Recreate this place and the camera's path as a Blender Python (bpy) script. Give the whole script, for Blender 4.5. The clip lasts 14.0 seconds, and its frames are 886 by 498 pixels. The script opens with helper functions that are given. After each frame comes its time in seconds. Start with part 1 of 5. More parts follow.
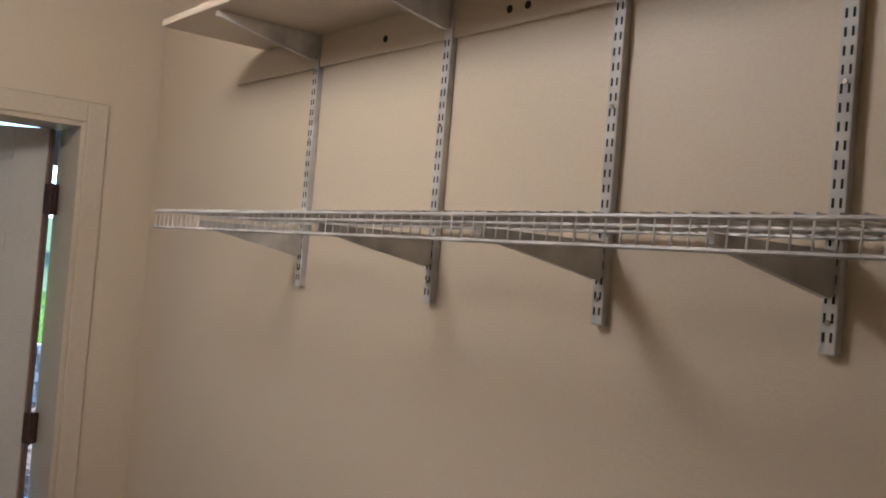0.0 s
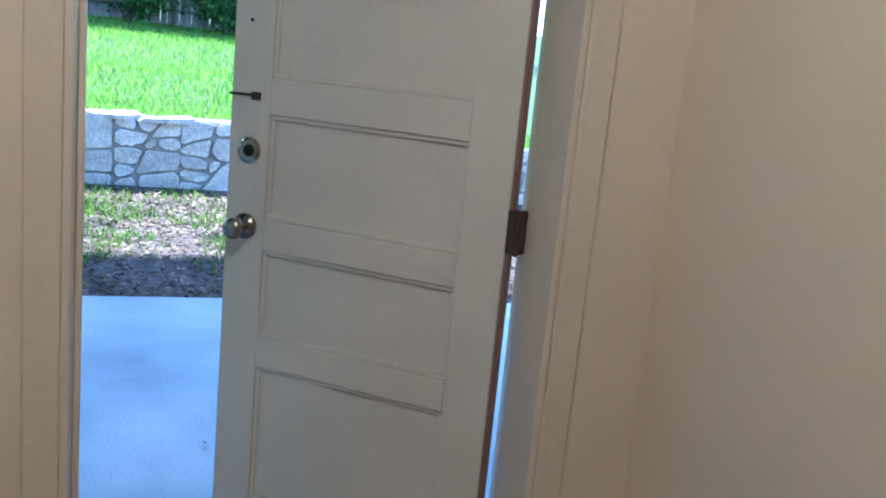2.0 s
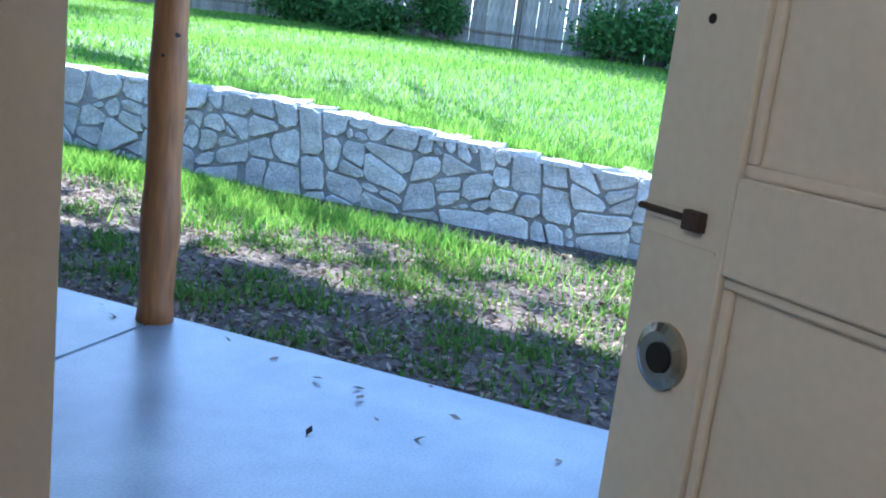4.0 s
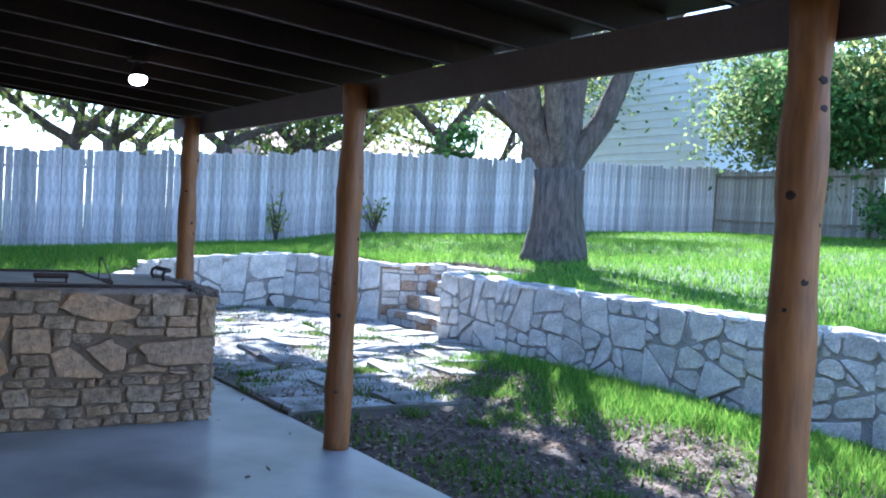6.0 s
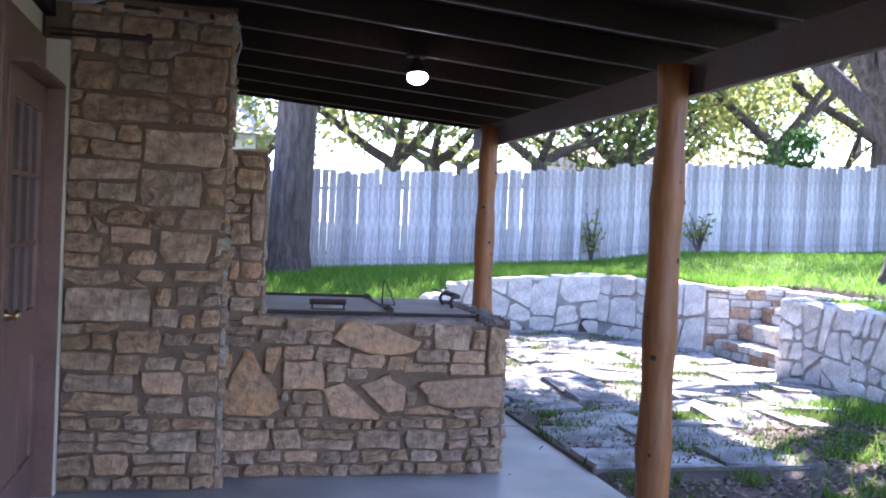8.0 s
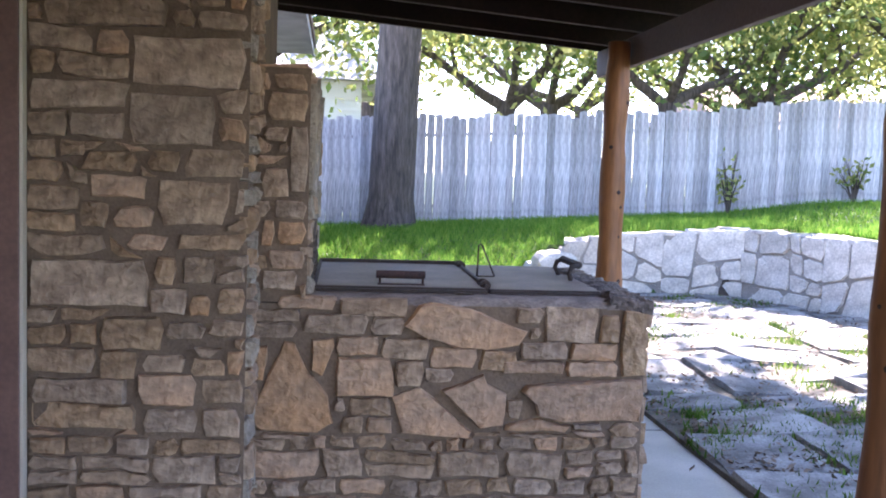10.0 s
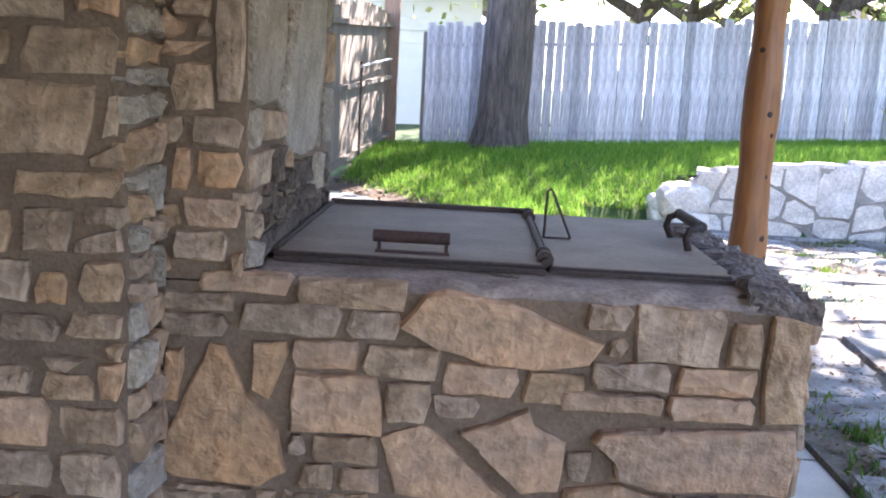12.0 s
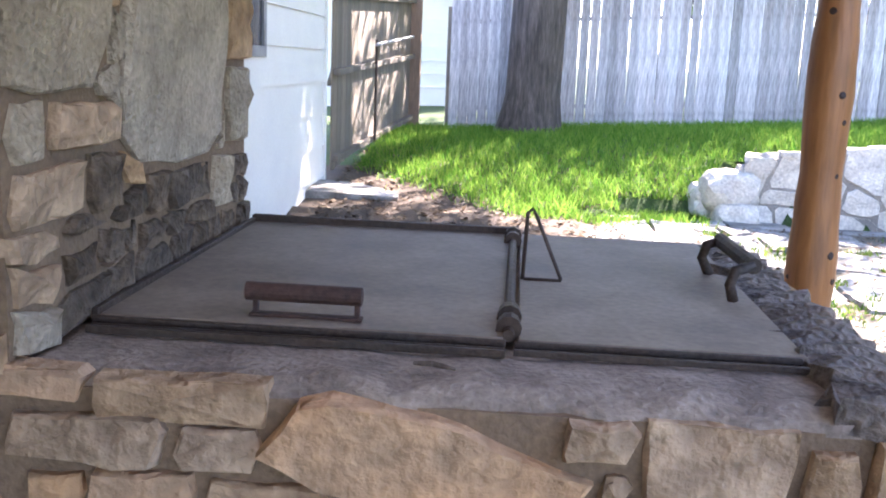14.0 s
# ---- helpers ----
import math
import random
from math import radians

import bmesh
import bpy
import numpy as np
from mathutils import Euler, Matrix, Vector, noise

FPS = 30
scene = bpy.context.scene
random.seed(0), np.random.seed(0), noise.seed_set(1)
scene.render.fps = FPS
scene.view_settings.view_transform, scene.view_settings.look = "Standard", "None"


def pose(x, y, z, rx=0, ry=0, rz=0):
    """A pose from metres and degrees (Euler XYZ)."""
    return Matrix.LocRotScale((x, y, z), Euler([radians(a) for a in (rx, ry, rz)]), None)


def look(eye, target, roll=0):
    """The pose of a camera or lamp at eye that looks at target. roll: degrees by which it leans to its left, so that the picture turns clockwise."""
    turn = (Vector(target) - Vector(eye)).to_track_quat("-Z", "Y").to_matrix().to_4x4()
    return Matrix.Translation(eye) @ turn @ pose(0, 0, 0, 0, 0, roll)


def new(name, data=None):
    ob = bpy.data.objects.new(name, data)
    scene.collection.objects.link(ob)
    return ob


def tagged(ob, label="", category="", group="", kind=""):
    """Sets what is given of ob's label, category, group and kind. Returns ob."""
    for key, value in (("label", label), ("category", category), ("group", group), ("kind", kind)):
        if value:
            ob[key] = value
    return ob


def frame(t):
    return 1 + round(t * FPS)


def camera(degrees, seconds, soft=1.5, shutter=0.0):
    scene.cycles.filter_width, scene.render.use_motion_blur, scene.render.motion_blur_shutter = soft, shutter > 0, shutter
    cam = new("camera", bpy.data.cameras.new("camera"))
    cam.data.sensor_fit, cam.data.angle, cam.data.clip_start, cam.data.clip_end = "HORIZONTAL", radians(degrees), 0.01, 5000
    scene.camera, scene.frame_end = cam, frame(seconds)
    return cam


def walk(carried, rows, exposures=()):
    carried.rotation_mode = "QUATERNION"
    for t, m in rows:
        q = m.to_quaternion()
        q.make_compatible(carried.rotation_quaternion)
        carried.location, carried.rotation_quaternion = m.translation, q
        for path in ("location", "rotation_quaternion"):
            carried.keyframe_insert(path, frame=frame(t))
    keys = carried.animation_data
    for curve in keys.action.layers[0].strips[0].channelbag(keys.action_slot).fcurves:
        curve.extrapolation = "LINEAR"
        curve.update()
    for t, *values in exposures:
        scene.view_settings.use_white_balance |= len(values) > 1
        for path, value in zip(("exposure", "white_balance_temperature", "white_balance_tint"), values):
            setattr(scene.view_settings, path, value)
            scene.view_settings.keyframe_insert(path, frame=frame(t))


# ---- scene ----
cam = camera(50.0, 14.0, soft=1.9)
PATH = [
    (0, (-6.434, -5.653, 1.689), (-4.87, -6.899, 1.731), 4.7),
    (0.5, (-6.363, -5.669, 1.621), (-4.67, -6.726, 1.497), 5.9),
    (1, (-6.113, -5.724, 1.547), (-4.345, -6.616, 1.271), 6.5),
    (1.5, (-5.675, -5.845, 1.486), (-3.835, -6.517, 1.082), 4.5),
    (2, (-5.168, -5.801, 1.451), (-3.297, -6.378, 1.041), 5.6),
    (2.2, (-4.967, -5.828, 1.445), (-3.079, -6.332, 1.02), 6.3),
    (4.3, (-3.489, -6.139, 1.422), (-1.745, -5.243, 1.028), 6.4),
    (5, (-3.177, -5.931, 1.501), (-1.642, -4.689, 1.186), 4.6),
    (5.5, (-3.012, -5.68, 1.507), (-1.681, -4.198, 1.322), 3.8),
    (6, (-2.842, -5.38, 1.467), (-1.759, -3.699, 1.412), 3.2),
    (6.5, (-2.666, -5.108, 1.454), (-1.85, -3.282, 1.459), 2.8),
    (7, (-2.49, -4.884, 1.458), (-1.872, -2.981, 1.464), 2.5),
    (7.5, (-2.371, -4.619, 1.436), (-1.847, -2.689, 1.423), 2.4),
    (8, (-2.282, -4.345, 1.454), (-1.813, -2.402, 1.406), 2.6),
    (8.5, (-2.19, -3.991, 1.427), (-1.778, -2.036, 1.357), 2.3),
    (11, (-1.675, -2.022, 1.418), (-1.579, -0.038, 1.178), 2.1),
    (11.5, (-1.549, -1.628, 1.398), (-1.525, 0.351, 1.113), 2.3),
    (12, (-1.462, -1.298, 1.4), (-1.502, 0.672, 1.057), 3.0),
    (12.5, (-1.435, -0.996, 1.388), (-1.503, 0.966, 1.006), 3.3),
    (13, (-1.324, -0.733, 1.382), (-1.503, 1.218, 0.983), 3.1),
    (13.5, (-1.244, -0.513, 1.406), (-1.519, 1.422, 0.981), 2.5),
    (14, (-1.242, -0.338, 1.398), (-1.372, 1.62, 1.011), 2.3),
]
EXPOSURES = [(0.0, 2.48, 5000, 14), (1.0, 2.84, 4700, 11), (2.2, 2.95, 4550, 9), (4.3, 2.72, 4850, 11), (4.6, 2.58, 4850, 12), (5.0, 2.52, 4900, 15), (6.0, 2.42, 5000, 15), (7.0, 2.68, 5250, 26), (8.5, 2.97, 5600, 32), (11.0, 3.15, 6050, 28), (14.0, 3.42, 6250, 27)]
walk(cam, [(t, look(eye, target, roll)) for t, eye, target, roll in PATH], EXPOSURES)

# ---- world and sun ----
SUN_TO = Vector((0.48, 0.73, 0.82)).normalized()
world = bpy.data.worlds.new("sky")
scene.world = world
world.use_nodes = True
wn = world.node_tree
wn.nodes.clear()
sky = wn.nodes.new("ShaderNodeTexSky")
sky.sky_type = "NISHITA"
sky.sun_disc = False
sky.sun_elevation = math.asin(SUN_TO.z)
sky.sun_rotation = math.atan2(SUN_TO.x, SUN_TO.y)
sky.air_density, sky.dust_density = 1.0, 0.3
bg = wn.nodes.new("ShaderNodeBackground")
bg.inputs["Strength"].default_value = 0.125
wo = wn.nodes.new("ShaderNodeOutputWorld")
wn.links.new(sky.outputs[0], bg.inputs[0])
wn.links.new(bg.outputs[0], wo.inputs[0])
sun = new("sun", bpy.data.lights.new("sun", "SUN"))
sun.data.energy, sun.data.angle, sun.data.color = 4.8, radians(0.6), (1.0, 0.92, 0.78)
sun.matrix_world = look((30, 34, 30), Vector((30, 34, 30)) - SUN_TO)

# ---- materials ----
def mat(name, col, rough=0.8, vary=0.12, scale=6.0, fine=60.0, bump=0.3, col2=None, metal=0.0, rand=0.0, stretch=(1, 1, 1), spec=0.5, stain=0.5, deep=0.01):
    """A grained surface: two scales of colour change, fine relief, a tint per object where rand > 0."""
    m = bpy.data.materials.new(name)
    m.use_nodes = True
    nt = m.node_tree
    n, l = nt.nodes, nt.links
    b = n["Principled BSDF"]
    b.inputs["Metallic"].default_value = metal
    b.inputs["Specular IOR Level"].default_value = spec
    tc = n.new("ShaderNodeTexCoord")
    mp = n.new("ShaderNodeMapping")
    mp.inputs["Scale"].default_value = stretch
    if rand:
        l.new(tc.outputs["Object"], mp.inputs["Vector"])
    else:
        geo = n.new("ShaderNodeNewGeometry")
        l.new(geo.outputs["Position"], mp.inputs["Vector"])
    big = n.new("ShaderNodeTexNoise")
    big.inputs["Scale"].default_value, big.inputs["Detail"].default_value = scale, 5
    fin = n.new("ShaderNodeTexNoise")
    fin.inputs["Scale"].default_value, fin.inputs["Detail"].default_value = fine, 4
    for t in (big, fin):
        l.new(mp.outputs[0], t.inputs["Vector"])
    ramp = n.new("ShaderNodeValToRGB")
    c = Vector(col)
    d = Vector(col2) if col2 else c * (1 - stain)
    ramp.color_ramp.elements[0].position, ramp.color_ramp.elements[1].position = 0.32, 0.68
    ramp.color_ramp.elements[0].color = (*d, 1)
    ramp.color_ramp.elements[1].color = (*c, 1)
    l.new(big.outputs["Fac"], ramp.inputs["Fac"])
    mul = n.new("ShaderNodeMix")
    mul.data_type, mul.blend_type = "RGBA", "MULTIPLY"
    mul.inputs["Factor"].default_value = 1.0
    gr = n.new("ShaderNodeMapRange")
    gr.inputs["From Min"].default_value, gr.inputs["From Max"].default_value = 0.25, 0.75
    gr.inputs["To Min"].default_value, gr.inputs["To Max"].default_value = 1 - vary, 1 + vary
    l.new(fin.outputs["Fac"], gr.inputs["Value"])
    l.new(ramp.outputs["Color"], mul.inputs["A"])
    l.new(gr.outputs[0], mul.inputs["B"])
    out = mul.outputs["Result"]
    if rand:
        oi = n.new("ShaderNodeObjectInfo")
        hs = n.new("ShaderNodeHueSaturation")
        r1 = n.new("ShaderNodeMapRange")
        r1.inputs["To Min"].default_value, r1.inputs["To Max"].default_value = 1 - rand, 1 + rand
        l.new(oi.outputs["Random"], r1.inputs["Value"])
        l.new(r1.outputs[0], hs.inputs["Value"])
        r2 = n.new("ShaderNodeMath")
        r2.operation = "FRACT"
        r3 = n.new("ShaderNodeMath")
        r3.operation, r3.inputs[1].default_value = "MULTIPLY", 7.31
        l.new(oi.outputs["Random"], r3.inputs[0])
        l.new(r3.outputs[0], r2.inputs[0])
        r4 = n.new("ShaderNodeMapRange")
        r4.inputs["To Min"].default_value, r4.inputs["To Max"].default_value = 1 - 0.7 * rand, 1 + 0.7 * rand
        l.new(r2.outputs[0], r4.inputs["Value"])
        l.new(r4.outputs[0], hs.inputs["Saturation"])
        l.new(out, hs.inputs["Color"])
        out = hs.outputs["Color"]
    l.new(out, b.inputs["Base Color"])
    rr = n.new("ShaderNodeMapRange")
    rr.inputs["To Min"].default_value, rr.inputs["To Max"].default_value = max(0.02, rough - 0.12), min(1.0, rough + 0.12)
    l.new(big.outputs["Fac"], rr.inputs["Value"])
    l.new(rr.outputs[0], b.inputs["Roughness"])
    if bump:
        bp = n.new("ShaderNodeBump")
        bp.inputs["Strength"].default_value, bp.inputs["Distance"].default_value = bump, deep
        ad = n.new("ShaderNodeMath")
        ad.operation = "ADD"
        l.new(big.outputs["Fac"], ad.inputs[0])
        l.new(fin.outputs["Fac"], ad.inputs[1])
        l.new(ad.outputs[0], bp.inputs["Height"])
        l.new(bp.outputs[0], b.inputs["Normal"])
    return m


def leafy(name, col, col2, trans=0.45):
    """Leaves and grass: colour by island, part of the light passes through."""
    m = bpy.data.materials.new(name)
    m.use_nodes = True
    nt = m.node_tree
    n, l = nt.nodes, nt.links
    n.remove(n["Principled BSDF"])
    geo = n.new("ShaderNodeNewGeometry")
    ramp = n.new("ShaderNodeValToRGB")
    ramp.color_ramp.elements[0].color, ramp.color_ramp.elements[1].color = (*col, 1), (*col2, 1)
    l.new(geo.outputs["Random Per Island"], ramp.inputs["Fac"])
    di = n.new("ShaderNodeBsdfDiffuse")
    tr = n.new("ShaderNodeBsdfTranslucent")
    mx = n.new("ShaderNodeMixShader")
    mx.inputs[0].default_value = trans
    l.new(ramp.outputs[0], di.inputs[0])
    l.new(ramp.outputs[0], tr.inputs[0])
    l.new(di.outputs[0], mx.inputs[1])
    l.new(tr.outputs[0], mx.inputs[2])
    l.new(mx.outputs[0], n["Material Output"].inputs[0])
    return m


def glowing(name, col, strength):
    m = bpy.data.materials.new(name)
    m.use_nodes = True
    b = m.node_tree.nodes["Principled BSDF"]
    b.inputs["Base Color"].default_value = (*col, 1)
    b.inputs["Emission Color"].default_value = (*col, 1)
    b.inputs["Emission Strength"].default_value = strength
    return m


STONE_TAN = mat("tan_limestone", (0.47, 0.325, 0.205), 0.9, 0.36, 5.5, 26, 1.0, (0.30, 0.19, 0.115), rand=0.17, deep=0.028)
STONE_ORANGE = mat("orange_limestone", (0.56, 0.32, 0.17), 0.9, 0.3, 4.5, 26, 0.9, (0.42, 0.27, 0.165), rand=0.12, deep=0.028)
STONE_GREY = mat("grey_limestone", (0.46, 0.385, 0.295), 0.92, 0.22, 7, 60, 0.8, (0.29, 0.235, 0.175), rand=0.15, deep=0.028)
STONE_SOOT = mat("sooty_limestone", (0.25, 0.185, 0.135), 0.95, 0.35, 7, 50, 0.8, (0.03, 0.021, 0.016), rand=0.25, deep=0.028)
STONE_PALE = mat("pale_limestone", (0.69, 0.635, 0.545), 0.92, 0.22, 5, 40, 0.8, (0.46, 0.415, 0.35), rand=0.17, deep=0.012)
MORTAR = mat("brown_mortar", (0.23, 0.155, 0.10), 0.95, 0.2, 5, 90, 0.5, (0.16, 0.107, 0.07))
MORTAR_GREY = mat("grey_mortar", (0.36, 0.325, 0.28), 0.95, 0.25, 5, 80, 0.5, (0.24, 0.215, 0.185))
CONCRETE = mat("patio_concrete", (0.46, 0.46, 0.44), 0.34, 0.18, 1.1, 90, 0.05, (0.13, 0.145, 0.15))
FLAG = mat("paving_slab", (0.36, 0.35, 0.33), 0.85, 0.35, 4.5, 70, 0.5, (0.10, 0.092, 0.08), rand=0.22)
JOINT_DIRT = mat("joint_dirt", (0.17, 0.145, 0.115), 0.97, 0.35, 8, 70, 0.8, (0.08, 0.075, 0.05))
SOIL = mat("bare_soil", (0.10, 0.07, 0.05), 0.97, 0.4, 2.5, 45, 1.0, (0.045, 0.032, 0.023))
TURF = mat("turf_soil", (0.05, 0.095, 0.018), 0.97, 0.4, 1.2, 40, 0.8, (0.035, 0.055, 0.012))
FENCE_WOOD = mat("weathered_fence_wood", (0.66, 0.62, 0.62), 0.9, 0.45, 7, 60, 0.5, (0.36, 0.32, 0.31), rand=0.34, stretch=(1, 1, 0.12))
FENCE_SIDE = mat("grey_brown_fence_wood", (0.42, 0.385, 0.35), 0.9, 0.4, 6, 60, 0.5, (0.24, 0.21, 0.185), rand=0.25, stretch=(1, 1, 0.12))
FENCE_DARK = mat("brown_fence_wood", (0.24, 0.205, 0.165), 0.9, 0.3, 5, 60, 0.4, (0.15, 0.125, 0.10), rand=0.2, stretch=(1, 1, 0.12))
CEDAR = mat("oiled_cedar_log", (0.36, 0.145, 0.042), 0.5, 0.3, 4, 40, 0.35, (0.21, 0.075, 0.022), stretch=(1, 1, 0.15))
KNOT = mat("dark_knot", (0.05, 0.022, 0.012), 0.7, 0.3, 20, 80, 0.3)
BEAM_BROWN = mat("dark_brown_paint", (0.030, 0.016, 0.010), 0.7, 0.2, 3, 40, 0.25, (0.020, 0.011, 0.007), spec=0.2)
EDGE_BROWN = mat("worn_joist_edge", (0.17, 0.125, 0.10), 0.6, 0.3, 6, 40, 0.2, (0.06, 0.045, 0.035))
WALL_CREAM = mat("cream_wall_paint", (0.70, 0.60, 0.455), 0.5, 0.03, 1.0, 120, 0.08, (0.66, 0.56, 0.42))
DOOR_WHITE = mat("off_white_door_paint", (0.66, 0.62, 0.55), 0.45, 0.04, 3, 80, 0.06, (0.60, 0.56, 0.49))
TRIM_CREAM = mat("cream_trim_paint", (0.66, 0.575, 0.45), 0.4, 0.04, 2, 80, 0.06, (0.62, 0.53, 0.40))
SIDING = mat("white_lap_siding", (0.78, 0.78, 0.74), 0.6, 0.05, 2, 50, 0.1, (0.72, 0.72, 0.69))
DOOR_BROWN = mat("dark_brown_door_paint", (0.25, 0.135, 0.10), 0.42, 0.15, 3, 60, 0.12, (0.17, 0.092, 0.07))
IRON = mat("rusty_black_iron", (0.055, 0.045, 0.04), 0.65, 0.35, 9, 90, 0.3, (0.065, 0.042, 0.033), metal=0.4)
RUST = mat("rusted_pipe", (0.085, 0.042, 0.034), 0.75, 0.3, 14, 90, 0.3, (0.05, 0.03, 0.028), metal=0.2)
STEEL_LID = mat("dull_steel_plate", (0.27, 0.212, 0.165), 0.62, 0.18, 5, 60, 0.08, (0.15, 0.113, 0.088), metal=0.0)
WIRE_WHITE = mat("white_coated_wire", (0.76, 0.73, 0.70), 0.35, 0.03, 10, 60, 0.0)
CHROME = mat("brushed_nickel", (0.50, 0.46, 0.40), 0.25, 0.1, 12, 60, 0.05, metal=1.0)
BLACK = mat("black_gap", (0.01, 0.009, 0.008), 0.8, 0.1, 10, 60, 0.0)
BARK = mat("grey_brown_bark", (0.14, 0.108, 0.088), 0.95, 0.4, 17, 55, 1.0, (0.05, 0.038, 0.03), stretch=(1, 1, 0.14))
GRASS = leafy("grass_blades", (0.05, 0.18, 0.018), (0.29, 0.43, 0.075))
WEED = leafy("weed_leaves", (0.05, 0.12, 0.02), (0.17, 0.25, 0.05))
LITTER = leafy("dead_leaves", (0.05, 0.033, 0.022), (0.32, 0.245, 0.18), 0.15)
LEAF = leafy("oak_leaves", (0.08, 0.14, 0.05), (0.28, 0.32, 0.13), 0.6)
LEAF_YELLOW = leafy("yellow_green_leaves", (0.16, 0.23, 0.06), (0.50, 0.47, 0.17), 0.6)
LEAF_DARK = leafy("shrub_leaves", (0.04, 0.10, 0.03), (0.13, 0.24, 0.07), 0.4)
LAMP_GLOW = glowing("lit_flood_lens", (1.0, 0.95, 0.85), 14.0)
SHINGLE = mat("roof_shingle", (0.20, 0.13, 0.11), 0.95, 0.3, 2, 20, 0.5, (0.14, 0.10, 0.09))
TAN_WALL = mat("far_house_paint", (0.62, 0.57, 0.50), 0.8, 0.06, 1, 20, 0.1)
GREY_TRIM = mat("grey_trim_paint", (0.42, 0.43, 0.45), 0.6, 0.05, 2, 30, 0.05)


# ---- mesh helpers ----
def put_mesh(name, bm, material):
    me = bpy.data.meshes.new(name)
    bm.to_mesh(me)
    bm.free()
    me.materials.append(material)
    return me


def part(name, bm, material, parent=None, label="", m=None, smooth=False):
    """Links a bmesh (or ready mesh) as one mesh object, under a thing or a part."""
    me = bm if isinstance(bm, bpy.types.Mesh) else put_mesh(name, bm, material)
    if smooth:
        me.polygons.foreach_set("use_smooth", [True] * len(me.polygons))
    ob = new(name, me)
    if parent:
        ob.parent = parent
    if m is not None:
        ob.matrix_basis = m
    if label:
        ob["label"] = label
    return ob


def thing(name, label, category, at=(0, 0, 0), rz=0.0, group="", kind=""):
    ob = new(name)
    ob.empty_display_size = 0.1
    ob.matrix_basis = pose(*at, 0, 0, rz)
    return tagged(ob, label, category, group, kind)


def box(lo, hi, bevel=0.0, bm=None, m=None):
    bm = bm or bmesh.new()
    got = bmesh.ops.create_cube(bm, size=1.0)
    lo, hi = Vector(lo), Vector(hi)
    for v in got["verts"]:
        v.co = Vector((lo[i] + (v.co[i] + 0.5) * (hi[i] - lo[i]) for i in range(3)))
        if m is not None:
            v.co = m @ v.co
    if bevel:
        edges = list({e for v in got["verts"] for e in v.link_edges})
        bmesh.ops.bevel(bm, geom=edges, offset=bevel, segments=2, affect="EDGES", profile=0.5)
    return bm


def tube(points, radii, sides=10, bm=None, caps=True, wob=0.0, rng=random):
    """A tapered tube through points."""
    bm = bm or bmesh.new()
    rings = []
    pts = [Vector(p) for p in points]
    for i, p in enumerate(pts):
        d = (pts[min(i + 1, len(pts) - 1)] - pts[max(i - 1, 0)]).normalized()
        a = d.orthogonal().normalized() if i == 0 else (rings[-1][1] - d * rings[-1][1].dot(d)).normalized()
        c = d.cross(a)
        r = radii[i] if isinstance(radii, (list, tuple)) else radii
        ring = []
        for k in range(sides):
            t = 2 * math.pi * k / sides
            q = r * (1 + wob * rng.uniform(-1, 1))
            ring.append(bm.verts.new(p + q * (a * math.cos(t) + c * math.sin(t))))
        rings.append((ring, a))
    for (r0, _), (r1, _) in zip(rings, rings[1:]):
        for k in range(sides):
            bm.faces.new((r0[k], r0[(k + 1) % sides], r1[(k + 1) % sides], r1[k]))
    if caps:
        bm.faces.new(list(reversed(rings[0][0])))
        bm.faces.new(rings[-1][0])
    return bm


def quads_mesh(name, verts, n_per, material):
    """One mesh of many separate polygons with n_per corners each."""
    me = bpy.data.meshes.new(name)
    nv = len(verts)
    nf = nv // n_per
    me.vertices.add(nv)
    me.vertices.foreach_set("co", np.asarray(verts, dtype=np.float32).ravel())
    me.loops.add(nv)
    me.loops.foreach_set("vertex_index", np.arange(nv, dtype=np.int32))
    me.polygons.add(nf)
    me.polygons.foreach_set("loop_start", np.arange(0, nv, n_per, dtype=np.int32))
    me.update(calc_edges=True)
    me.materials.append(material)
    return me


# ---- stonework ----
def clip_poly(poly, nx, ny, c):
    """Keeps the part of a polygon where nx*x + ny*y <= c."""
    out = []
    for i, p in enumerate(poly):
        q = poly[(i + 1) % len(poly)]
        dp, dq = nx * p[0] + ny * p[1] - c, nx * q[0] + ny * q[1] - c
        if dp <= 0:
            out.append(p)
        if dp * dq < 0:
            t = dp / (dp - dq)
            out.append((p[0] + t * (q[0] - p[0]), p[1] + t * (q[1] - p[1])))
    return out


def within(x, y, poly):
    """Whether a point lies inside a polygon."""
    hit = False
    for (a, b), (c, d) in zip(poly, poly[1:] + poly[:1]):
        if (b > y) != (d > y) and x < a + (y - b) * (c - a) / (d - b):
            hit = not hit
    return hit


def grow(poly, d):
    """A polygon pushed outwards from its middle by about d."""
    a, b = sum(p[0] for p in poly) / len(poly), sum(p[1] for p in poly) / len(poly)
    out = []
    for x, y in poly:
        r = math.hypot(x - a, y - b) or 1.0
        out.append((a + (x - a) * (1 + d / r), b + (y - b) * (1 + d / r)))
    return out


